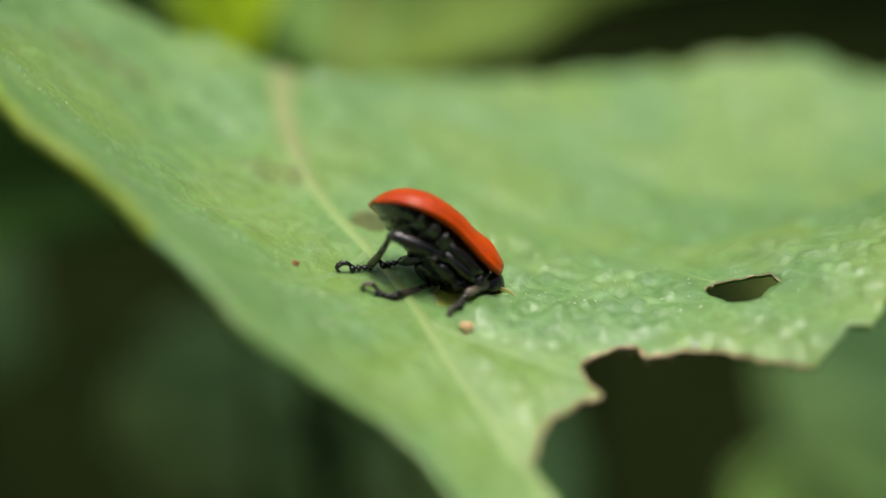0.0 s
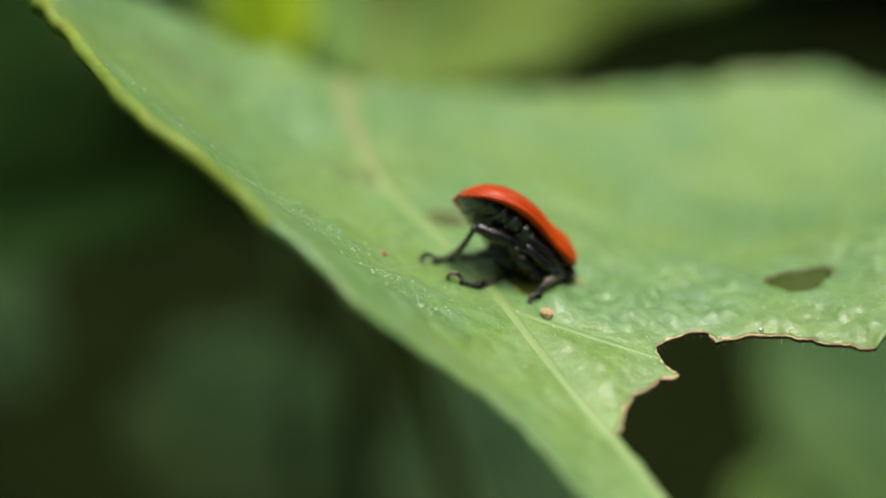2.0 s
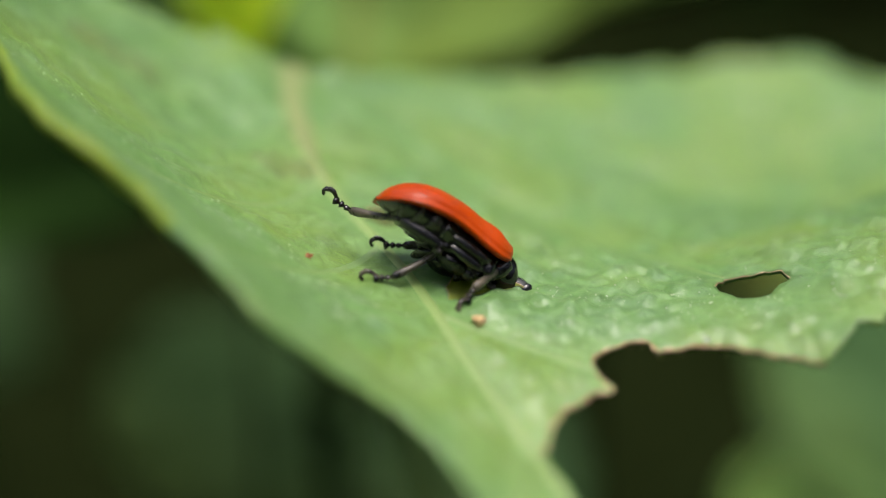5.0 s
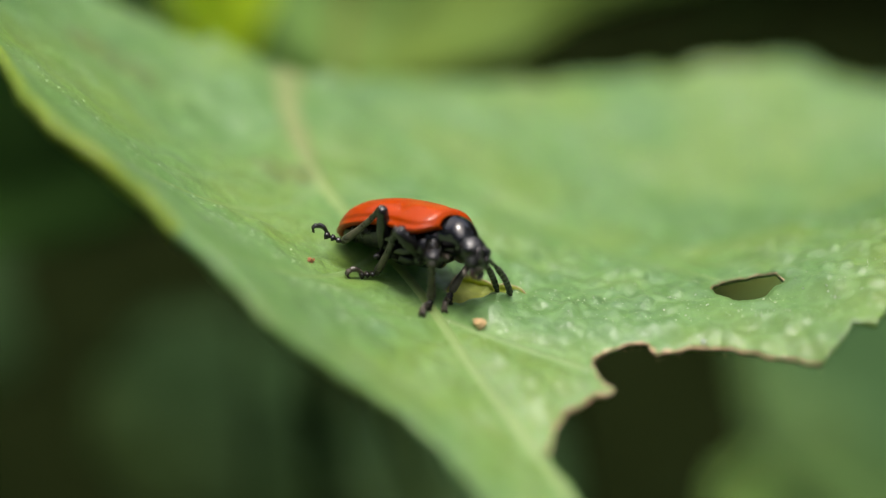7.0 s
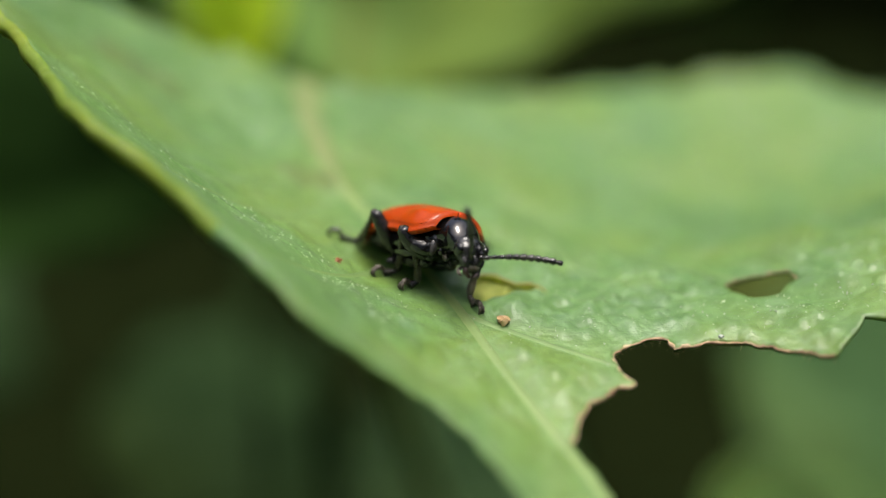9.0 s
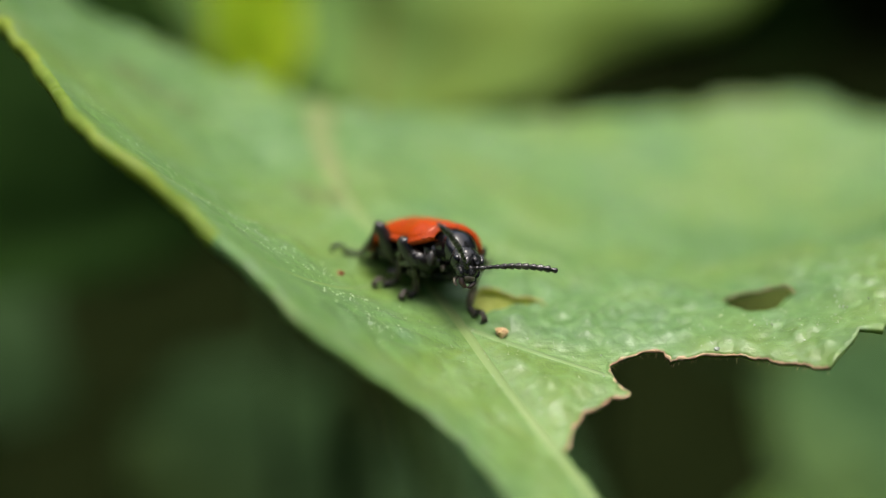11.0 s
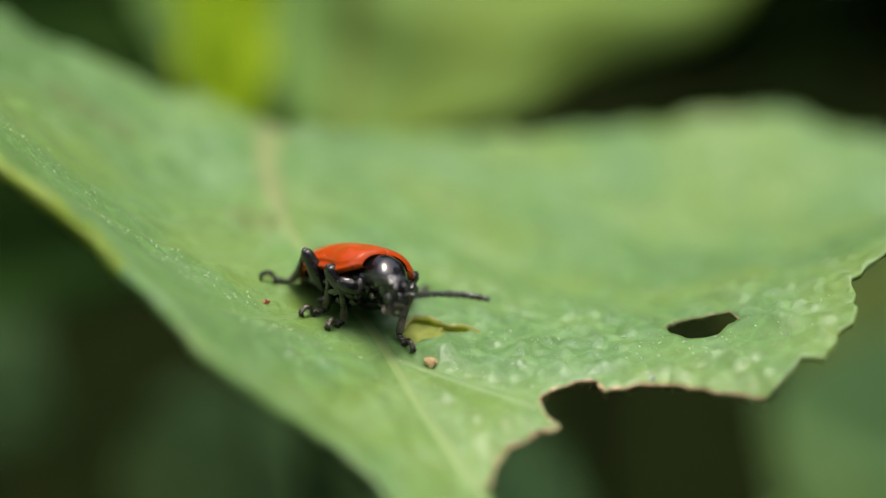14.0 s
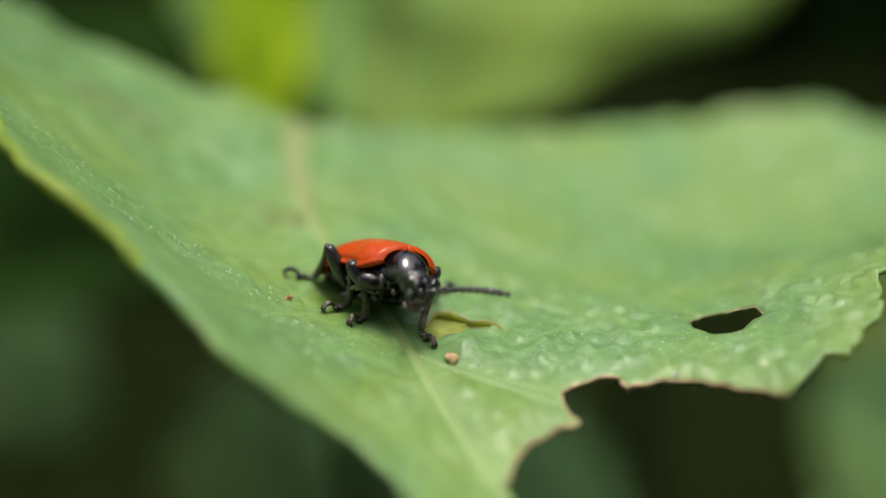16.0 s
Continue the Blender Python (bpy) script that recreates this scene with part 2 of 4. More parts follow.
def smooth_table(x, pairs):
    """A smooth curve through pairs, with no overshoot at the ends."""
    n = len(pairs)
    if x <= pairs[0][0]:
        return pairs[0][1]
    for i in range(n - 1):
        (a, va), (b, vb) = pairs[i], pairs[i + 1]
        if x <= b:
            def slope(k):
                if k == 0 or k == n - 1:
                    q = 1 if k == 0 else n - 1
                    return (pairs[q][1] - pairs[q - 1][1]) / (pairs[q][0] - pairs[q - 1][0])
                return (pairs[k + 1][1] - pairs[k - 1][1]) / (pairs[k + 1][0] - pairs[k - 1][0])
            d, f = b - a, (x - a) / (b - a)
            return (2 * f ** 3 - 3 * f * f + 1) * va + (f ** 3 - 2 * f * f + f) * d * slope(i) + (3 * f * f - 2 * f ** 3) * vb + (f ** 3 - f * f) * d * slope(i + 1)
    return pairs[-1][1]


# ---- the eaten leaf ----
# Midrib line: origin at the vein fork, v runs to the leaf's base, u to its far half.
ORG = (-1.526, 0.599)
ALONG = (-0.4534, 0.8913)
ACROSS = (0.8913, 0.4534)


def leaf_uv(x, y):
    dx, dy = x - ORG[0], y - ORG[1]
    return dx * ACROSS[0] + dy * ACROSS[1], dx * ALONG[0] + dy * ALONG[1]


def leaf_xy(u, v):
    return ORG[0] + u * ACROSS[0] + v * ALONG[0], ORG[1] + u * ACROSS[1] + v * ALONG[1]


def leaf_base(x, y):
    """Height of the blade (mm): a trough along the midrib, one half rising steeply."""
    u, v = leaf_uv(x, y)
    s, l, r = 8 * math.tanh(v / 8), max(-u, 0.0), max(u, 0.0)
    return -0.0822 + 0.1884 * v - 0.0129 * s * s - 0.0722 * l + 0.1196 * l * l / (1 + l / 12) - 0.0119 * l * s - 0.1221 * r + 0.0071 * r * r - 0.0351 * r * s


def midrib_u(v):
    """The midrib bows towards the far half near the base."""
    return 0.1 * math.sin(v * 0.5) + 0.02 * max(0.0, v - 10.0) ** 2


# where each leaves the midrib, side, length, slope towards the tip, bend
SIDE_VEINS = [(0.0, 1, 5.6, 0.86, -0.12), (5.2, -1, 13, 0.62, 0.25), (11.0, -1, 14, 0.62, 0.25), (17.0, -1, 12, 0.62, 0.25)]
# two more run from the leaf's base beside the midrib: v and u along each
BASE_VEINS = [[(22.5, 0.9), (19.0, 3.2), (16.0, 5.3), (8.8, 9.5), (3.5, 11.0), (-1.7, 11.6), (-6.5, 13.2)],
              [(22.8, 1.0), (21.0, 6.0), (18.0, 13.0), (12.0, 20.0), (4.0, 25.0)]]


def side_vein(v0, side, length, slope, bend, n=24):
    """Points (x, y) of a side vein that leaves the midrib towards the tip."""
    pts = []
    for i in range(n + 1):
        f = i / n
        d = length * f
        u = midrib_u(v0) + side * d * 0.8
        v = v0 - d * (slope - bend * f)
        pts.append(leaf_xy(u, v))
    return pts


def base_vein(rows, n=140):
    flip = [(-v, u) for v, u in rows]
    return [leaf_xy(smooth_table(-v, flip), v) for v in np.linspace(rows[0][0], rows[-1][0], n)]


VEIN_LINES = [np.array(side_vein(*row, n=100)) for row in SIDE_VEINS] + [np.array(base_vein(row)) for row in BASE_VEINS]

ALL_VEINS = np.concatenate(VEIN_LINES)


def vein_dist(x, y):
    u, v = leaf_uv(x, y)
    d = (ALL_VEINS[:, 0] - x) ** 2 + (ALL_VEINS[:, 1] - y) ** 2
    return min(abs(u - midrib_u(v)), math.sqrt(float(d.min())))


BITE = [(2.25, -6.1), (2.4, -5.4), (2.7, -4.6), (3.3, -3.85), (3.9, -3.35), (4.2, -3.05), (4.8, -2.9), (4.62, -2.5), (4.4, -2.1), (4.08, -1.48), (4.35, -1.05), (4.75, -0.72), (5.8, -0.27), (6.45, -0.3), (6.57, -1.05), (7.25, -0.86), (8.35, -0.7), (9.7, -1.14), (11.3, -1.88), (12.4, -2.5)]
BITE_SPOTS = [(xa + (xb - xa) * f, ya + (yb - ya) * f) for (xa, ya), (xb, yb) in zip(BITE, BITE[1:]) for f in (0.0, 0.5)]


def swelling(x, y):
    """How far the blade swells between the veins (mm), and the share of the small cells in it."""
    near = vein_dist(x, y)
    u, v = leaf_uv(x, y)
    puff = 1 - math.exp(-((near / 0.9) ** 2))
    lump = noise.noise(Vector((x * 0.42, y * 0.42, 3.1))) * 0.2 + math.sqrt(noise.noise(Vector((x * 0.75, y * 0.75, 7.7))) ** 2 + 0.006) * 0.3
    wob = 0.25 * noise.noise(Vector((x * 1.1, y * 1.1, 5.5)))
    cell = noise.voronoi(Vector((x * 1.15 + wob, y * 0.95 - wob, 4.2)))[0]
    share = 0.35 + 0.65 / (1 + math.exp(-(u - 1.5))) + 0.35 / (1 + math.exp(-(y - 9.0)))
    dome = 0.5 * math.exp(-((cell[0] / 0.42) ** 2)) + 0.5 * (1 - math.exp(-(((cell[1] - cell[0]) / 0.3) ** 2)))
    fine = (dome * 0.185 + noise.noise(Vector((x * 2.4, y * 2.4, 1.3))) * 0.07 + noise.noise(Vector((x * 4.6, y * 4.6, 8.3))) * 0.025) * share
    edge = min((x - a) ** 2 + (y - b) ** 2 for a, b in BITE_SPOTS) if -5 < y < 2 and x > 1 else 9.0
    calm = (0.5 + 0.5 * min(1.0, math.hypot((x - 10.5) / 2.6, (y - 2.6) / 3.2) ** 4)) * (1 - 0.75 * math.exp(-edge / 0.6))
    quilt = (0.28 * noise.noise(Vector((x * 0.62, y * 0.45, 2.2))) + 0.34 * noise.noise(Vector((x * 1.25, y * 0.8, 6.4)))) / (1 + math.exp(-(y - 8.0) / 1.5))
    return calm * puff * (0.10 + lump + fine + quilt), puff * dome


def leaf_z(x, y):
    """The blade with its puckers between the veins."""
    return leaf_base(x, y) + swelling(x, y)[0]


def wavy(points, step, rough, seed):
    """A line through points, cut into short steps with a ragged edge."""
    out, rng = [], random.Random(seed)
    for (xa, ya), (xb, yb) in zip(points, points[1:]):
        d = math.hypot(xb - xa, yb - ya)
        n = max(1, round(d / step))
        for i in range(n):
            f = i / n
            w = rough * noise.noise(Vector((xa + (xb - xa) * f, ya + (yb - ya) * f, seed)) * 1.6) * 2
            w += rng.uniform(-rough, rough) * 0.5 if i else 0
            out.append((xa + (xb - xa) * f - (yb - ya) / d * w, ya + (yb - ya) * f + (xb - xa) / d * w))
    return out


TIP = [(2.0, -12.6), (3.1, -11.2), (3.55, -9.4), (3.3, -8.1), (2.7, -7.0), (2.25, -6.1)]
LOBE = [(12.4, -2.5), (12.98, -1.9), (13.75, -0.88), (14.6, -1.15), (15.28, 0.27), (15.95, 0.58), (16.3, 2.2), (16.5, 3.7), (17.4, 4.75), (19.8, 5.4), (22.0, 8.0), (24.8, 9.2), (26.5, 14.0), (29.0, 18.0), (29.3, 24.0), (28.5, 29.5), (24.5, 33.5), (19.5, 37.5)]
FAR_SIDE = [(19.5, 37.5), (15.2, 36.6), (12.2, 35.6), (8.5, 34.2), (5.6, 32.5), (1.5, 30.5), (-1.2, 28.3), (-4.0, 26.5), (-6.9, 23.6)]
BACK_LEFT = [(-6.9, 23.6), (-8.6, 22.6), (-11.0, 22.6), (-14.5, 23.0), (-18.0, 24.0), (-22.0, 22.5), (-26.0, 19.0), (-26.5, 14.0), (-23.8, 11.0), (-20.8, 7.9)]
NEAR_LEFT = [(-20.8, 7.9), (-19.02, 5.9), (-17.42, 3.3), (-16.22, 0.5), (-14.82, -1.5), (-13.22, -2.2), (-11.62, -2.3), (-10.22, -3.6), (-8.72, -5.0), (-7.12, -6.7), (-5.52, -6.9), (-4.17, -7.1), (-2.92, -7.0), (-1.62, -7.7), (-0.17, -9.6), (1.03, -11.1), (2.0, -12.6)]
HOLE = [(9.18, 3.45), (9.45, 3.85), (9.62, 3.8), (9.75, 4.1), (10.5, 4.15), (10.75, 4.0), (11.25, 4.1), (11.85, 3.7), (12.1, 3.05), (11.6, 2.72), (11.15, 2.15), (10.67, 1.9), (9.85, 2.02), (9.45, 2.65), (9.18, 3.45)]
SLOT = [(-1.1, 1.65), (-0.5, 1.85), (0.1, 2.2), (0.7, 2.7), (1.3, 2.9), (1.8, 3.4), (1.1, 3.45), (0.5, 3.2), (-0.1, 3.7), (-0.8, 3.75), (-1.25, 2.8), (-1.1, 1.65)]
SMALL_HOLE = [(-4.75, 7.3), (-3.9, 6.9), (-3.0, 7.2), (-2.5, 8.1), (-2.9, 8.9), (-3.8, 9.0), (-4.6, 8.5), (-4.75, 7.3)]


def inside(px, py, poly):
    hit = np.zeros(len(px), bool)
    for (xa, ya), (xb, yb) in zip(poly, poly[1:] + poly[:1]):
        if ya == yb:
            continue
        cross = (ya > py) != (yb > py)
        hit ^= cross & (px < (xb - xa) * (py - ya) / (yb - ya) + xa)
    return hit


def vein_strip(path, widths, rise):
    """A vein that hugs the blade: a low ridge along path (x, y), sunk at both borders."""
    verts, n = [], len(path)
    for i, (x, y) in enumerate(path):
        xa, ya = path[max(i - 1, 0)]
        xb, yb = path[min(i + 1, n - 1)]
        d = math.hypot(xb - xa, yb - ya)
        nx, ny = -(yb - ya) / d, (xb - xa) / d
        for o in (-1.0, -0.6, -0.25, 0.0, 0.25, 0.6, 1.0):
            px, py = x + nx * o * widths[i], y + ny * o * widths[i]
            verts.append(Vector((px, py, leaf_z(px, py) + rise * (1 - 1.9 * o * o))) * MM)
        verts.append(Vector((x, y, leaf_z(x, y) - 0.15)) * MM)
    return verts, skin([verts[i * 8:i * 8 + 8] for i in range(n)])


def eaten_leaf():
    from mathutils.geometry import delaunay_2d_cdt
    leaf = thing("eaten_leaf", "broad green leaf with pale veins, chewed holes and brown bitten edge", "leaf")
    edge_parts = {
        "tip": wavy(TIP, 0.35, 0.05, 1), "bite": wavy(BITE, 0.12, 0.085, 2), "lobe": wavy(LOBE, 0.4, 0.10, 3),
        "far": wavy(FAR_SIDE, 0.8, 0.3, 4), "back": wavy(BACK_LEFT, 0.6, 0.2, 5), "near": wavy(NEAR_LEFT, 0.35, 0.06, 6)}
    outline = [p for part in edge_parts.values() for p in part]
    holes = [wavy(HOLE, 0.14, 0.03, 7), wavy(SLOT, 0.14, 0.03, 8), wavy(SMALL_HOLE, 0.3, 0.06, 9)]
    # points inside: fine where the beetle feeds, coarser to the back
    rng, pts = random.Random(5), []
    for step, lo, hi, cond in ((0.16, (-7.0, -5.0), (17, 7.5), 0), (0.27, (-13, -12), (18, 10), 1), (0.48, (-28, -4), (33, 43), 2)):
        nx, ny = int((hi[0] - lo[0]) / step), int((hi[1] - lo[1]) / step)
        for i in range(nx):
            for j in range(ny):
                x, y = lo[0] + (i + 0.5 * (j % 2) + rng.uniform(-0.2, 0.2)) * step, lo[1] + (j + rng.uniform(-0.2, 0.2)) * step
                if (cond == 2 and -13 <= x <= 18 and y <= 10) or (cond == 1 and -7.0 <= x <= 17 and -5.0 <= y <= 7.5):
                    continue
                pts.append((x, y))
    pts = np.array(pts)
    keep = inside(pts[:, 0], pts[:, 1], outline)
    for ring in holes:
        keep &= ~inside(pts[:, 0], pts[:, 1], ring)
    border = np.array(outline + [p for ring in holes for p in ring])
    pts = pts[keep]
    gap = np.array([np.hypot(border[:, 0] - x, border[:, 1] - y).min() for x, y in pts])
    pts = pts[gap > 0.12]
    verts, edges = [], []
    for ring in (outline, *holes):
        n = len(verts)
        verts += [Vector(p) for p in ring]
        edges += [(n + i, n + (i + 1) % len(ring)) for i in range(len(ring))]
    verts += [Vector(p) for p in pts.tolist()]
    vs, _, fs, *_ = delaunay_2d_cdt(verts, edges, [], 0, 1e-5)
    flat = np.array([(v.x, v.y) for v in vs])
    tri = np.array([f for f in fs if len(f) == 3])
    mid = flat[tri].mean(1)
    ok = inside(mid[:, 0], mid[:, 1], outline)
    for ring in holes:
        ok &= ~inside(mid[:, 0], mid[:, 1], ring)
    tri = tri[ok].tolist()
    top = [(x, y, leaf_z(x, y)) for x, y in flat]
    count, thick = len(top), 0.2
    low = [(x, y, z - thick) for x, y, z in top]
    seen = {}
    for a, b, c in tri:
        for e in ((a, b), (b, c), (c, a)):
            seen[e] = True
    walls = [(b, a, a + count, b + count) for a, b in seen if (b, a) not in seen]
    faces = [tuple(f) for f in tri] + [(c + count, b + count, a + count) for a, b, c in tri] + walls
    blade = mesh_object("blade", [Vector(p) * MM for p in top + low], faces, LEAF, leaf, "puckered green blade with a fine net of veinlets")
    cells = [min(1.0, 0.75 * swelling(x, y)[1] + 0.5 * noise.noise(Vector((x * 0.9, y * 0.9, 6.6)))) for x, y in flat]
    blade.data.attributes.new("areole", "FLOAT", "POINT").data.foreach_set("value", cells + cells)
    # midrib and side veins lie half sunk in the blade
    mid_pts = [leaf_xy(midrib_u(v), v) for v in np.linspace(-12.4, 23.2, 90)]
    rad = [0.14 + 0.005 * (f + 12.4) + 0.012 * max(0.0, f - 6) for f in np.linspace(-12.4, 23.2, 90)]
    v, f = vein_strip(mid_pts, [r * 1.5 for r in rad], 0.05)
    mesh_object("midrib", v, f, VEIN, leaf, "pale yellow-green midrib")
    v, f = vein_strip(mid_pts[54:], [r * 1.75 * min(1.0, (i + 1) / 14) for i, r in enumerate(rad[54:])], 0.09)
    mesh_object("midrib_base", v, f, VEIN_BASE, leaf, "pale tan base of the midrib")
    shape = outline
    for line in VEIN_LINES:
        ins = inside(line[:, 0], line[:, 1], shape)
        for ring in holes:
            ins &= ~inside(line[:, 0], line[:, 1], ring)
        stop = len(line) if ins[1:].all() else int(np.argmin(ins[1:])) + 1
        if stop < 4:
            continue
        v, f = vein_strip(line[:stop].tolist(), np.linspace(0.24, 0.12, stop), 0.022)
        mesh_object("side_vein", v, f, VEIN_SIDE, leaf)
    # dried rims where the leaf has been bitten
    for ring, shut, thin in ((edge_parts["bite"], False, 0.085), (holes[0], True, 0.036), (holes[1], True, 0.04), (holes[2], True, 0.03)):
        line = ring + ring[:1] if shut else ring
        path = [(x, y, leaf_z(x, y) - 0.07) for x, y in line]
        rr = [thin * (0.45 + 1.3 * abs(noise.noise(Vector((x * 2.2, y * 2.2, 2))))) for x, y in line]
        v, f = tube(path, rr, 6, 1.1)
        mesh_object("dried_rim", v, f, SCAB, leaf, "brown dried bitten edge")
    # thin skin left in the feeding slot, and its curled far lip
    for ring, mat, words in ((holes[1], SKIN, "thin olive skin left in the eaten spot"), (holes[2], SKIN_DIM, "brownish skin left in the eaten spot")):
        cx, cy = sum(p[0] for p in ring) / len(ring), sum(p[1] for p in ring) / len(ring)
        verts, n = [], len(ring)
        for k, f in enumerate((1.02, 0.75, 0.45, 0.15)):
            for x, y in ring:
                px, py = cx + (x - cx) * f, cy + (y - cy) * f
                verts.append(Vector((px, py, leaf_z(px, py) - 0.12 - 0.07 * k)) * MM)
        faces = skin([verts[i * n:(i + 1) * n] for i in range(4)], caps=False) + [tuple(3 * n + i for i in range(n))]
        mesh_object("feeding_skin", verts, faces, mat, leaf, words)
    lip = [(-1.15, 2.9, 0.0), (-0.8, 3.65, 0.10), (-0.3, 3.72, 0.19), (0.15, 3.5, 0.16), (0.5, 3.25, 0.05), (0.85, 3.3, 0.07), (1.3, 3.4, 0.12), (1.7, 3.4, 0.08), (1.95, 3.3, 0.0)]
    rail = [(smooth_table(i / 4, list(enumerate(p[0] for p in lip))), smooth_table(i / 4, list(enumerate(p[1] for p in lip))), smooth_table(i / 4, list(enumerate(p[2] for p in lip)))) for i in range(33)]
    verts = []
    for x, y, rise in rail:
        z = leaf_z(x, y)
        verts += [Vector((x, y + 0.12, z - 0.15)) * MM, Vector((x, y + 0.02, z + rise * 0.6)) * MM, Vector((x, y - 0.06, z + rise)) * MM, Vector((x, y - 0.12, z + rise * 0.9)) * MM, Vector((x, y - 0.06, z - 0.2)) * MM]
    mesh_object("curled_lip", verts, skin([verts[i * 5:i * 5 + 5] for i in range(33)]), SKIN, leaf, "curled olive lip of the eaten slot")
    v, f = tube([(x, y - 0.08, leaf_z(x, y) + rise + 0.01) for x, y, rise in rail], 0.024, 6)
    mesh_object("dried_rim", v, f, SCAB, leaf, "brown dried bitten edge")
    # rolled margin on the near side
    line = edge_parts["near"] + [NEAR_LEFT[-1]]
    prof = [(-0.12, 0.03), (0.12, 0.0), (0.34, -0.12), (0.46, -0.36), (0.42, -0.66), (0.25, -0.95), (0.05, -1.1)]
    verts, n = [], len(prof)
    for i, (x, y) in enumerate(line):
        xa, ya = line[max(i - 2, 0)]
        xb, yb = line[min(i + 2, len(line) - 1)]
        d = math.hypot(xb - xa, yb - ya)
        nx, ny = (yb - ya) / d, -(xb - xa) / d
        nx, ny = -nx if nx > 0 and ny > 0 else nx, ny
        z, size = leaf_z(x, y), 0.22 + 0.5 * min(1.0, max(0.0, (-x - 4.0) / 6.0))
        size *= 1 + 0.25 * noise.noise(Vector((x * 0.5, y * 0.5, 9)))
        verts += [Vector((x + nx * a * size, y + ny * a * size, z + b * size)) * MM for a, b in prof]
    turn = min(range(len(line)), key=lambda i: math.hypot(line[i][0] + 10.4, line[i][1] + 3.9))
    for a, b, mat, words in ((0, turn, LEAF_ROLL, "yellow-green margin rolled down"), (turn, len(line) - 1, LEAF, "green margin rolled down")):
        faces = [(i * n + j, i * n + j + 1, (i + 1) * n + j + 1, (i + 1) * n + j) for i in range(b - a) for j in range(n - 1)]
        roll = mesh_object("rolled_margin", verts[a * n:(b + 1) * n], faces, mat, leaf, words)
        roll.modifiers.new("thickness", "SOLIDIFY").thickness = 0.00012
    # patches on the far side of the midrib: a pucker's shade painted on, then a stain
    for cx, cy, rx, ry, words in ((-8.0, 10.9, 1.7, 0.9, "dull olive patch of stain and painted pucker shade"), (-16.4, 15.6, 2.2, 1.9, "dull olive patch of stain and painted pucker shade")):
        verts, faces = [], []
        for k in range(5):
            for i in range(24):
                a = i * math.pi / 12
                f = k / 4 * (1 + 0.25 * noise.noise(Vector((math.cos(a) * 1.5, math.sin(a) * 1.5, cx))))
                x, y = cx + rx * f * math.cos(a), cy + ry * f * math.sin(a)
                verts.append(Vector((x, y, leaf_z(x, y) + 0.03 - 0.05 * (k == 4))) * MM)
        mesh_object("stain_and_shade_patch", verts, skin([verts[k * 24:k * 24 + 24] for k in range(5)], caps=False), STAIN_AND_SHADE, leaf, words)
    # stalk at the base
    bx, by = leaf_xy(midrib_u(23.0), 23.0)
    stalk = [(bx, by, leaf_z(bx, by) - 0.2), (bx + 0.4, by + 1.5, -1.5), (bx + 2, by + 6, -10), (bx + 8, by + 18, -40), (bx + 12, by + 32, -110), (bx + 14, by + 38, -217)]
    v, f = tube(stalk, [0.5, 0.8, 0.9, 1.0, 1.1, 1.2, 1.4], 10)
    mesh_object("stalk", v, f, STEM, leaf, "pale green stalk")
    return leaf


# ---- specks on the leaf ----
def crumb(name, x, y, size, material, label, seed, category):
    bm = bmesh.new()
    bmesh.ops.create_icosphere(bm, subdivisions=2, radius=size * MM)
    for v in bm.verts:
        k = noise.noise(v.co / MM * 2.2 / size + Vector((seed, 0, 0)))
        v.co *= 1 + 1.1 * k
        v.co.z *= 0.75
        v.co += Vector((x, y, leaf_z(x, y) + size * 0.55)) * MM
    me = bpy.data.meshes.new(name)
    bm.to_mesh(me)
    bm.free()
    me.materials.append(material)
    return tagged(new(name, me), label, category)


# ---- the beetle (mm; x forward, y to its left, z up) ----
HALF_WIDTH = [(0, 1.04), (0.02, 1.28), (0.07, 1.56), (0.16, 1.72), (0.34, 1.62), (0.58, 1.74), (0.76, 1.64), (0.89, 1.22), (0.96, 0.78), (0.99, 0.42), (1, 0.1)]
DOME = [(0, 0.70), (0.05, 0.94), (0.16, 1.16), (0.34, 1.14), (0.5, 1.11), (0.7, 1.10), (0.82, 0.99), (0.94, 0.64), (1, 0.05)]
MARGIN = [(0, 0.2), (0.05, 0.02), (0.12, -0.08), (0.2, -0.06), (0.34, 0.07), (0.5, 0.13), (0.7, 0.02), (0.88, -0.2), (1, -0.48)]


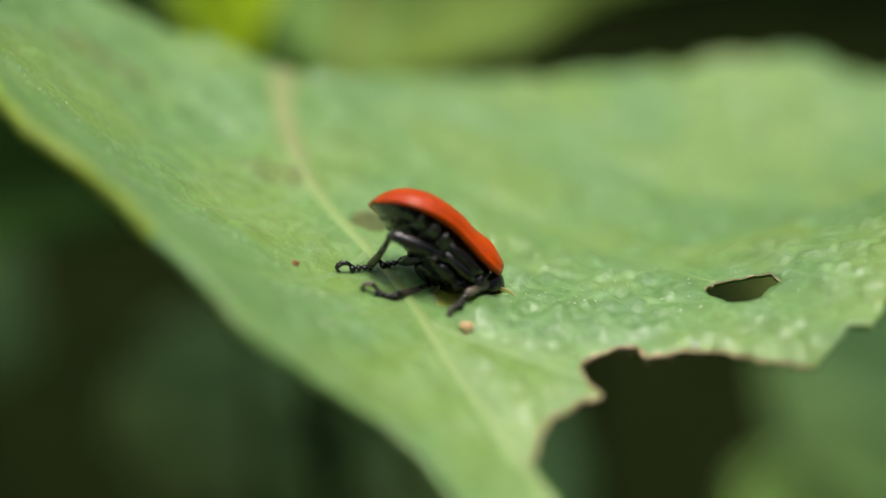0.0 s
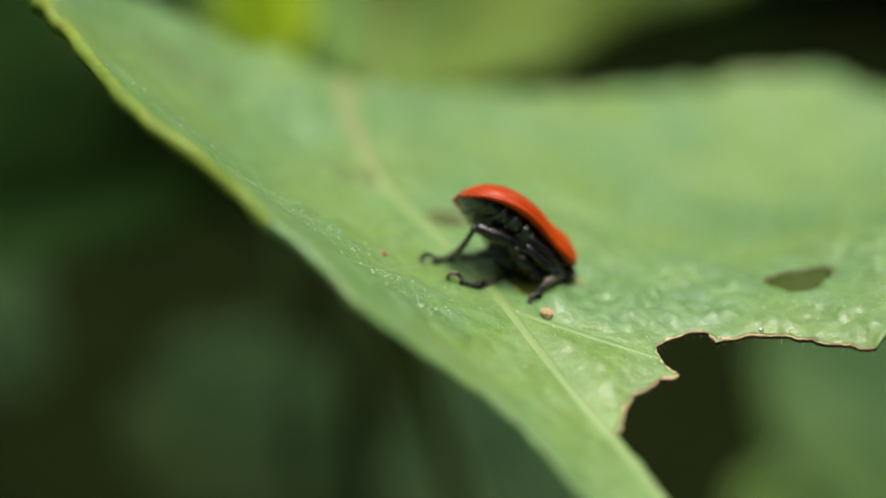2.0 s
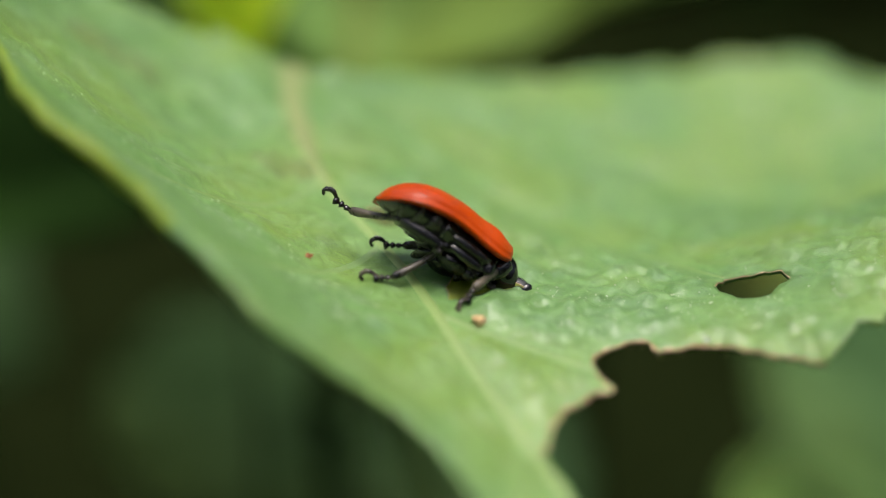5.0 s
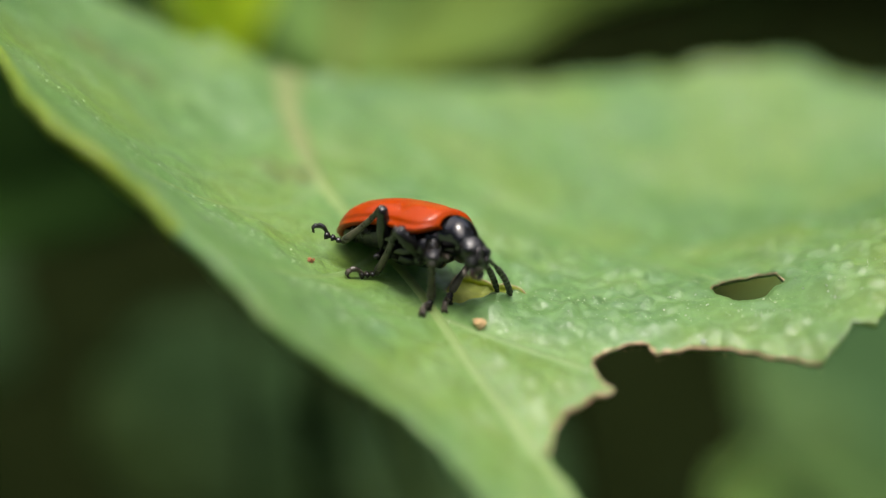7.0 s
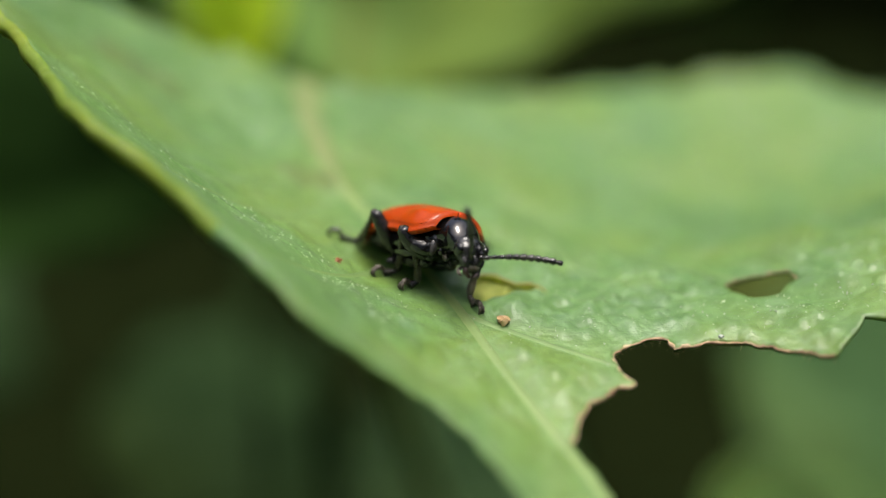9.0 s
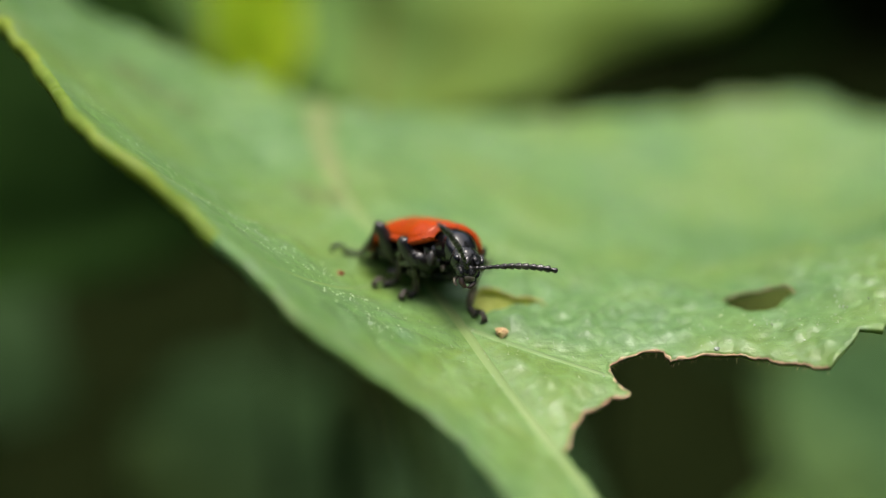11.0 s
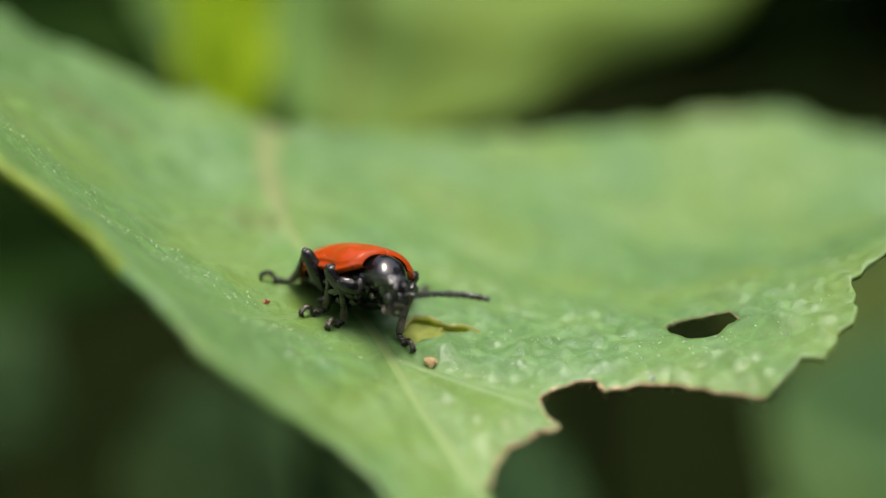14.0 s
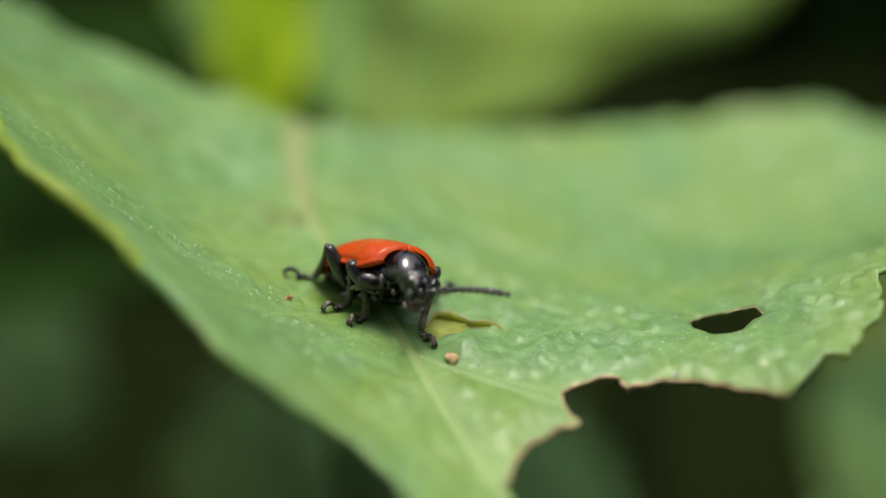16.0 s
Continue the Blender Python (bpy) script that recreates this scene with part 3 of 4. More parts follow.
def wing_case(side, beetle):
    rings, rows = [], []
    ns, nf = 48, 36
    for i in range(ns + 1):
        s = i / ns
        w, d, m = smooth_table(s, HALF_WIDTH), smooth_table(s, DOME), smooth_table(s, MARGIN)
        x = 2.75 - 5.65 * s
        ring = []
        for j in range(nf + 1):
            f = j / nf
            a = f * math.pi / 2
            y = 0.012 + w * math.sin(a)
            z = m + d * math.cos(a) - 0.05 * math.exp(-((f / 0.03) ** 2))
            callus = 0.065 * math.exp(-(((s - 0.19) / 0.085) ** 2) - (((f - 0.42) / 0.115) ** 2)) - 0.03 * math.exp(-(((s - 0.33) / 0.08) ** 2) - (((f - 0.5) / 0.25) ** 2))
            flange = 0.05 * math.exp(-(((f - 1.0) / 0.05) ** 2))
            groove = 0.045 * math.exp(-(((f - 0.875) / 0.04) ** 2)) * min(1.0, s * 8)
            ring.append(Vector((x, side * (y + callus * 0.5 + flange - groove * math.sin(a)), z + callus - groove * math.cos(a))) * MM)
            rows.append((s * 34, f * 11))
        ring.append(Vector((x, side * max(0.01, w - 0.10), m - 0.10)) * MM)
        rows.append((s * 34, 11.2))
        ring.append(Vector((x, side * max(0.01, w - 0.28), m - 0.06)) * MM)
        rows.append((s * 34, 11.4))
        rings.append(ring)
    # the front edge turns down to meet the thorax
    lip = [Vector((v.x + 0.04 * MM, v.y * 0.94, v.z - 0.2 * MM * max(0.0, 1 - j / nf) ** 0.5)) for j, v in enumerate(rings[0])]
    rings, rows = [lip] + rings, [(-1.2, v) for _, v in rows[:len(lip)]] + rows
    verts = [v for r in rings for v in r]
    return mesh_object("wing_case", verts, skin(rings, closed=False), SHELL, beetle, "glossy vermilion wing case with punctured rows", rows=rows)


def barrel(name, rows, material, parent, label="", sides=28, ridges=None):
    """A body piece lofted through rows of x, half width, top z, bottom z."""
    rings = []
    xs = [r[0] for r in rows]
    n = 72 if ridges else len(rows) * 5
    for i in range(n + 1):
        x = xs[0] + (xs[-1] - xs[0]) * i / n
        w, t, b = (smooth_table(x, [(r[0], r[k]) for r in rows]) if xs[0] < xs[-1] else 0 for k in (1, 2, 3))
        k = ridges(x) if ridges else 1.0
        c, hgt = (t + b) / 2, (t - b) / 2
        rings.append([Vector((x, w * k * math.cos(2 * math.pi * j / sides), c + hgt * k * math.sin(2 * math.pi * j / sides))) * MM for j in range(sides)])
    return mesh_object(name, [v for r in rings for v in r], skin(rings), material, parent, label)


def blob(name, centre, size, material, parent, label="", turn=(0, 0, 0), seg=16):
    bm = bmesh.new()
    bmesh.ops.create_uvsphere(bm, u_segments=seg, v_segments=seg * 2 // 3, radius=1.0)
    m = Matrix.LocRotScale(Vector(centre) * MM, Euler([radians(a) for a in turn]), Vector(size) * MM)
    bmesh.ops.transform(bm, matrix=m, verts=bm.verts)
    me = bpy.data.meshes.new(name)
    bm.to_mesh(me)
    bm.free()
    me.materials.append(material)
    me.polygons.foreach_set("use_smooth", [True] * len(me.polygons))
    ob = new(name, me)
    ob.parent = parent
    return tagged(ob, label)


def limb(name, length, rows, material, parent, bend=0.0, label=""):
    """A leg piece along +x from its joint; rows of share, radius; bend lifts its middle."""
    n = 18
    path, rad = [], []
    for i in range(n + 1):
        f = i / n
        path.append((length * f, 0, bend * math.sin(math.pi * f)))
        rad.append(smooth_table(f, rows))
    v, f = tube(path, rad, 10, 0.85)
    return mesh_object(name, v, f, material, parent, label)


def foot(name, length, material, parent):
    """A tarsus of lobed joints that ends in two hooked claws."""
    verts, faces = [], []

    def add(path, rad, sides=8, flat=0.7):
        v, f = tube(path, rad, sides, flat)
        k = len(verts)
        verts.extend(v)
        faces.extend(tuple(i + k for i in q) for q in f)

    a = 0.0
    for part, r in ((0.22, 0.15), (0.18, 0.185), (0.22, 0.23)):
        d = part * length
        add([(a, 0, 0), (a + d * 0.35, 0, 0.01), (a + d * 0.8, 0, 0.0), (a + d, 0, -0.01)], [0.05, r * 0.8, r, 0.05])
        a += d
    add([(a - 0.12, 0, 0.05), (a + 0.0, 0, 0.18), (a + 0.14, 0, 0.27), (a + 0.30, 0, 0.28), (a + 0.40, 0, 0.22)], [0.07, 0.085, 0.10, 0.11, 0.09], 8, 1.0)
    for side in (-1, 1):
        add([(a + 0.34, 0.03 * side, 0.24), (a + 0.46, 0.06 * side, 0.18), (a + 0.51, 0.075 * side, 0.07), (a + 0.46, 0.08 * side, -0.03), (a + 0.37, 0.07 * side, -0.07)], [0.085, 0.08, 0.068, 0.05, 0.018], 6, 1.0)
    return mesh_object(name, verts, faces, material, parent, "jointed foot with hooked claws")


def antenna_mesh(parent, side):
    """Eleven bead-like joints along a gentle arch."""
    path, rad, length = [], [], 3.1
    joints = 11
    for j in range(joints):
        r = 0.10 + 0.035 * min(1.0, j / 5) - (0.03 if j == joints - 1 else 0) - (0.02 if j in (1, 2) else 0)
        for f, k in ((0.0, 0.6), (0.15, 0.78), (0.45, 0.96), (0.78, 1.04), (0.93, 0.9), (0.985, 0.6)):
            d = length * (j + f) / joints
            q = d / length
            path.append((d, 0.10 * side * q * q, 0.30 * math.sin(q * math.pi * 0.75) - 0.2 * q))
            rad.append(r * k)
    v, f = tube(path, rad, 10, 1.0)
    return mesh_object("antenna", v, f, CHITIN_DULL, parent, "black antenna of bead-like joints")


def build_beetle():
    b = thing("leaf_beetle", "red and black leaf beetle feeding on the green leaf", "beetle")
    made = {"body": b}
    for side in (1, -1):
        wing_case(side, b)
    # belly: five overlapping rings, each with a raised hind edge
    belly = [(-2.86, 0.22, -0.28, -0.50), (-2.5, 0.74, 0.02, -0.56), (-1.9, 1.10, 0.25, -0.68), (-1.1, 1.34, 0.36, -0.80), (-0.3, 1.42, 0.4, -0.90), (0.5, 1.44, 0.4, -0.98)]
    cuts = [0.45, -0.35, -0.95, -1.5, -2.05, -2.86]
    for a, z in zip(cuts, cuts[1:]):
        rows = []
        for f, grow in ((1.0, 1.02), (0.9, 1.06), (0.7, 1.02), (0.35, 0.97), (0.0, 0.9), (-0.12, 0.8)):
            x = a + (z - a) * f
            x = max(x, -2.86)
            w, t, b2 = (smooth_table(x, [(r[0], r[k]) for r in belly]) for k in (1, 2, 3))
            c, h = (t + b2) / 2, (t - b2) / 2
            rows.append((x, w * grow, c + h * grow, c - h * grow))
        barrel("belly_ring", rows, CHITIN_DULL, b, "greyish black ring of the belly")
    barrel("hind_thorax", [(0.1, 1.1, 0.2, -1.0), (0.5, 1.36, 0.3, -1.12), (1.5, 1.34, 0.3, -1.1), (2.3, 1.1, 0.4, -0.95), (2.66, 0.82, 0.42, -0.8)], CHITIN, b, "black underside plates of the thorax")
    for side in (1, -1):
        for name, at, size, mat, turn in (
                ("side_plate", (0.95, 1.36, -0.42), (0.95, 0.17, 0.22), CHITIN, (16, 4, 3)),
                ("side_plate", (1.0, 1.24, -0.78), (0.85, 0.2, 0.24), CHITIN_GLOSS, (34, 6, 4)),
                ("side_plate", (2.05, 1.05, -0.5), (0.3, 0.24, 0.46), CHITIN, (14, -14, 10)),
                ("side_plate", (2.42, 0.84, -0.52), (0.2, 0.2, 0.4), CHITIN_DULL, (10, -10, 12)),
                ("breast_plate", (0.85, 0.55, -1.1), (0.68, 0.52, 0.3), CHITIN, (0, 4, 0)),
                ("hip_plate", (0.02, 0.78, -1.06), (0.2, 0.62, 0.2), CHITIN, (-14, 0, 12)),
                ("hip_plate", (1.62, 0.6, -1.08), (0.3, 0.3, 0.3), CHITIN_DULL, (0, 0, 0)),
                ("throat_plate", (2.78, 0.42, -0.94), (0.26, 0.13, 0.15), CHITIN_BROWN, (0, 20, 20))):
            blob(name, (at[0], side * at[1], at[2]), size, mat, b, turn=(side * turn[0], turn[1], side * turn[2]))
    barrel("pronotum", [(2.3, 0.84, 0.62, -0.75), (2.55, 0.86, 0.72, -0.82), (2.8, 0.80, 0.72, -0.88), (3.02, 0.75, 0.66, -0.90), (3.3, 0.72, 0.52, -0.88), (3.55, 0.6, 0.22, -0.82), (3.7, 0.4, -0.05, -0.7)], CHITIN_GLOSS, b, "polished black neck shield")
    head = barrel("head", [(0.0, 0.5, 0.32, -0.42), (0.25, 0.62, 0.42, -0.5), (0.55, 0.7, 0.42, -0.5), (0.8, 0.54, 0.30, -0.44), (1.0, 0.46, 0.2, -0.36), (1.22, 0.36, 0.1, -0.28), (1.34, 0.18, 0.0, -0.2)], CHITIN_FACE, b, "black head with bulging eyes")
    made["head"] = head
    for side in (1, -1):
        blob("eye", (0.5, side * 0.57, 0.04), (0.23, 0.17, 0.29), CHITIN_GLOSS, head, "glossy black eye")
        blob("antenna_socket", (0.88, side * 0.24, 0.3), (0.14, 0.13, 0.13), CHITIN, head)
        blob("brow", (0.62, side * 0.2, 0.40), (0.26, 0.15, 0.09), CHITIN, head, "", (0, 0, side * 24))
        blob("cheek", (0.98, side * 0.40, 0.0), (0.24, 0.12, 0.2), CHITIN_FACE, head, "dull black cheek", (0, 10, side * -20))
        v, f = tube([(1.14, side * 0.28, -0.08), (1.36, side * 0.27, -0.14), (1.5, side * 0.12, -0.18), (1.52, side * 0.01, -0.18)], [0.13, 0.12, 0.09, 0.03], 8, 1.0)
        mesh_object("jaw", v, f, JAW_BROWN, head, "curved reddish-brown jaw")
        v, f = tube([(1.04, side * 0.28, -0.28), (1.14, side * 0.42, -0.36), (1.3, side * 0.46, -0.34), (1.44, side * 0.38, -0.3)], [0.06, 0.075, 0.075, 0.04], 8, 1.0)
        mesh_object("feeler", v, f, CHITIN_BROWN, head)
        made["antenna", side] = antenna_mesh(head, side)
    blob("lip", (1.24, 0, 0.06), (0.13, 0.24, 0.08), CHITIN_BROWN, head, "brownish upper lip", (0, 30, 0))
    blob("face_plate", (1.0, 0, 0.18), (0.24, 0.34, 0.09), CHITIN_FACE, head, "", (0, 25, 0))
    for leg, (hip, fem, tib, tar, fat, *_) in LEGS.items():
        for side in (1, -1):
            blob("hip", (hip[0], side * hip[1] * (0.66 if leg == "front" else 0.85), hip[2] + 0.1), (0.34, 0.2, 0.22), CHITIN, b, "", (0, 0, side * 25))
            made["femur", leg, side] = limb("thigh", fem, [(0, 0.14), (0.2, 0.22 * fat), (0.55, 0.30 * fat), (0.86, 0.24 * fat), (0.95, 0.21 * fat), (1, 0.14 * fat)], CHITIN, b, 0.06)
            made["tibia", leg, side] = limb("shin", tib, [(0, 0.14), (0.06, 0.16), (0.18, 0.135), (0.6, 0.155), (0.92, 0.19), (1, 0.11)], CHITIN_BROWN, b, -0.07)
            made["tarsus", leg, side] = foot("foot", tar, CHITIN_BROWN if leg != "hind" else CHITIN, b)
    return made


LEGS = {  # hip, thigh, shin, foot, stoutness, way in which the knee points when standing, and when feeding on its right and left
    "front": ((2.38, 0.66, -0.78), 1.02, 2.06, 1.0, 1.3, (0.61, 0.80, 0.82), (-0.07, -1.31, -0.17), (0.0, 0.8, 1.0)),
    "middle": ((1.88, 0.74, -1.03), 1.6, 2.68, 1.1, 1.25, (0.20, 0.90, 0.77), (0.78, 0.73, 0.54), (0.0, 0.8, 1.0)),
    "hind": ((0.05, 1.05, -0.88), 1.95, 2.55, 1.25, 1.08, (0.5, 0.9, 1.2), (-1.2, -0.65, 0.01), (0.9, 0.2, 0.5)),
}

# Body: seconds, place (mm), yaw, nose-down, roll
BODY = [
    (0.0, (-1.22, 3.6, 1.95), 10, 45, -36), (4.0, (-1.22, 3.6, 1.95), 10, 45, -36), (4.7, (-1.22, 3.6, 1.95), 10, 45, -36),
    (5.6, (-2.0, 3.8, 2.3), -4, 16, -26), (6.5, (-2.85, 4.05, 2.05), -27, -8, -26), (7.0, (-2.98, 4.0, 2.0), -39, -13, -24),
    (7.5, (-3.15, 3.85, 1.87), -47, -18, -22), (8.0, (-3.26, 3.8, 1.87), -53, -19, -21), (8.5, (-3.28, 3.85, 1.85), -54, -20, -20),
    (9.8, (-3.28, 4.05, 1.79), -56, -20, -20), (11.0, (-3.28, 4.23, 1.80), -56, -20, -20), (12.5, (-3.28, 4.23, 1.80), -54, -20, -20), (16.0, (-3.28, 4.23, 1.80), -54, -20, -20)]

# Feet: ankle and toe on the leaf (x, y, lift), for each stage of the feeding
FEET = {
    ("hind", -1): [(0.0, (-3.75, 3.6, 0), (-5.0, 3.2, 0)), (4.4, (-3.75, 3.6, 0), (-5.0, 3.2, 0)), (4.6, (-4.2, 3.8, 0.4), (-5.3, 3.7, 0.4)), (4.7, (-4.9, 4.6, 2.0), (-5.9, 4.9, 2.7)), (5.3, (-5.1, 4.1, 1.2), (-6.1, 4.2, 1.1)), (6.8, (-5.2, 3.3, 0.8), (-6.1, 3.2, 0.9)), (7.1, (-5.3, 3.4, 0.85), (-6.2, 3.4, 0.95)), (7.5, (-5.7, 4.65, 0.1), (-6.8, 4.9, 0.1)), (8.0, (-5.75, 4.65, 0), (-6.85, 5.0, 0)), (11.0, (-5.78, 4.84, 0), (-7.06, 4.6, 0)), (16.0, (-5.78, 4.84, 0), (-7.06, 4.54, 0))],
    ("middle", -1): [(0.0, (-2.75, 1.6, 0), (-3.72, 1.7, 0)), (4.2, (-2.75, 1.6, 0), (-3.72, 1.7, 0)), (4.7, (-3.1, 1.8, 0.1), (-4.1, 1.9, 0)), (5.6, (-3.8, 2.3, 0.2), (-4.9, 2.1, 0.1)), (6.8, (-3.94, 2.66, 0), (-5.1, 2.24, 0)), (8.0, (-4.07, 2.87, 0), (-5.15, 2.26, 0)), (11.0, (-4.22, 3.2, 0), (-5.25, 2.3, 0)), (16.0, (-4.25, 3.2, 0), (-5.27, 2.3, 0))],
    ("front", -1): [(0.0, (0.02, 1.75, 0.2), (-0.3, 1.4, 0)), (4.7, (0.02, 1.75, 0.2), (-0.3, 1.4, 0)), (6.2, (-1.6, 1.5, 0.1), (-1.9, 0.7, 0.1)), (7.0, (-1.79, 1.45, 0), (-2.06, 0.6, 0)), (7.3, (-2.6, 1.6, 0.4), (-3.0, 0.7, 0.3)), (7.6, (-3.22, 2.09, 0), (-4.0, 1.14, 0)), (8.5, (-3.27, 2.12, 0), (-4.03, 1.14, 0)), (11.0, (-3.4, 2.33, 0), (-4.07, 1.19, 0)), (16.0, (-3.41, 2.33, 0), (-4.07, 1.19, 0))],
    ("hind", 1): [(0.0, (-2.65, 4.3, 0), (-3.4, 3.9, 0)), (4.0, (-2.65, 4.3, 0), (-3.4, 3.9, 0)), (4.5, (-2.9, 4.3, 0.3), (-3.8, 4.1, 0.3)), (4.7, (-2.9, 4.3, 0.3), (-3.8, 4.1, 0.3)), (5.8, (-3.2, 5.6, 0.3), (-3.9, 6.3, 0.2)), (6.8, (-3.0, 6.2, 0), (-3.6, 7.1, 0)), (16.0, (-3.0, 6.6, 0), (-3.6, 7.5, 0))],
    ("middle", 1): [(0.0, (-0.6, 6.2, 0), (-0.6, 7.2, 0)), (4.7, (-0.6, 6.2, 0), (-0.6, 7.2, 0)), (6.8, (-0.9, 5.6, 0), (-0.4, 6.5, 0)), (16.0, (-0.9, 5.4, 0), (-0.4, 6.3, 0))],
    ("front", 1): [(0.0, (0.9, 4.2, 0), (0.7, 5.0, 0)), (4.7, (0.9, 4.2, 0), (0.7, 5.0, 0)), (6.2, (-0.8, 2.1, 0.2), (-1.2, 1.5, 0.1)), (7.2, (-1.06, 2.0, 0), (-1.17, 1.4, 0)), (8.0, (-1.25, 1.7, 0), (-1.0, 1.05, 0)), (11.0, (-1.26, 1.85, 0), (-0.8, 1.2, 0)), (16.0, (-1.26, 1.88, 0), (-0.8, 1.2, 0))],
}

# Antennae: seconds, direction in the world, and head pitch
HEAD = [(0.0, 14), (4.7, 14), (6.5, 66), (7.5, 68), (8.2, 66), (16.0, 66)]
ANTENNA = {
    1: [(0.0, (0.1, -0.2, -1.0)), (4.7, (0.1, -0.2, -1.0)), (5.3, (0.5, 0.1, -0.6)), (6.5, (0.34, 0.52, -0.78)), (7.1, (0.34, 0.52, -0.78)), (7.5, (0.49, 0.49, -0.72)), (8.0, (0.65, 0.40, -0.65)), (8.4, (0.9, 0.1, -0.4)), (8.7, (1.0, 0.0, -0.12)), (10.0, (1.0, 0.0, 0.05)), (11.0, (1.0, 0.0, -0.05)), (12.5, (1.0, -0.1, -0.03)), (16.0, (1.0, -0.1, -0.03))],
    -1: [(0.0, (0.0, -0.25, -1.0)), (4.7, (0.0, -0.25, -1.0)), (5.3, (0.4, 0.0, -0.6)), (6.5, (0.22, 0.62, -0.74)), (7.2, (0.22, 0.62, -0.74)), (7.4, (0.3, -0.8, -0.2)), (7.6, (0.1, -0.8, 0.4)), (7.9, (0.0, -0.52, 0.84)), (8.3, (0.0, -0.52, 0.84)), (11.0, (-0.32, -0.55, 0.76)), (12.0, (-0.15, -0.6, 0.42)), (16.0, (-0.15, -0.6, 0.42))],
}


def eased(rows, t, pick):
    for a, b in zip(rows, rows[1:]):
        if t <= b[0]:
            f = max(0.0, (t - a[0]) / (b[0] - a[0]))
            f = f * f * (3 - 2 * f)
            return Vector(pick(a)).lerp(Vector(pick(b)), f)
    return Vector(pick(rows[-1]))


def body_pose(t):
    p = eased(BODY, t, lambda r: r[1])
    a = eased(BODY, t, lambda r: (r[2], r[3], r[4]))
    return pose(p.x * MM, p.y * MM, p.z * MM, a.z, a.y, a.x)


def aim(origin, direction, up):
    """A pose at origin whose x axis runs along direction and whose z leans to up."""
    x = direction.normalized()
    y = up.cross(x).normalized()
    z = x.cross(y)
    m = Matrix((x, y, z)).transposed().to_4x4()
    m.translation = origin
    return m


def leg_poses(t, leg, side):
    """Thigh, shin and foot of a leg in the beetle's own space."""
    hip, l1, l2, l3, _, stand, right, left = LEGS[leg]
    feed = (right[0], -right[1], right[2]) if side < 0 else left
    turning = (stand[0] * 0.5, 1.1, 0.55)
    lifted = (1.0, 0.5, 1.1) if (leg, side) == ("hind", -1) else stand
    way = eased([(0.0, feed), (4.7, feed), (5.4, turning), (6.2, turning), (6.8, lifted), (7.1, lifted), (7.5, stand), (16.0, stand)], t, lambda r: r[1])
    to_body = body_pose(t).inverted()
    h = Vector((hip[0], side * hip[1], hip[2]))
    ends = []
    for k in (1, 2):
        q = eased(FEET[leg, side], t, lambda r: r[k])
        ends.append(to_body @ (Vector((q.x, q.y, leaf_z(q.x, q.y) + q.z + (0.15 if k == 1 else 0.08))) * MM) / MM)
    ankle, toe = ends
    d = ankle - h
    reach = min(d.length, (l1 + l2) * 0.985)
    d = d.normalized()
    ankle = h + d * reach
    a = (l1 * l1 - l2 * l2 + reach * reach) / (2 * reach)
    rise = math.sqrt(max(0.0, l1 * l1 - a * a))
    up = to_body.to_3x3() @ Vector((0, 0, 1))
    pole = up * 0.3 + Vector((way[0], side * way[1], way[2]))
    pole = (pole - d * pole.dot(d)).normalized()
    knee = h + d * a + pole * rise
    return (aim(h * MM, knee - h, pole), aim(knee * MM, ankle - knee, pole), aim(ankle * MM, toe - ankle, up))


BEETLE_PARTS = build_beetle()


# ---- the leaf and what lies on it ----
eaten_leaf()
crumb("crumb", 0.03, 0.33, 0.23, CRUMB, "tan crumb of frass on the green leaf", 3, "crumb")
crumb("speck", -6.42, 2.35, 0.125, RUST, "rust-brown speck on the green leaf", 5, "speck")
crumb("pale_speck", -4.95, -2.4, 0.075, DEWY, "tiny white speck on the green leaf", 8, "speck")
crumb("pale_speck", -4.55, -2.5, 0.04, DEWY, "tiny white speck on the green leaf", 12, "speck")
crumb("pale_speck", 8.4, -0.6, 0.09, DEWY, "tiny white speck on the bitten leaf edge", 9, "speck")


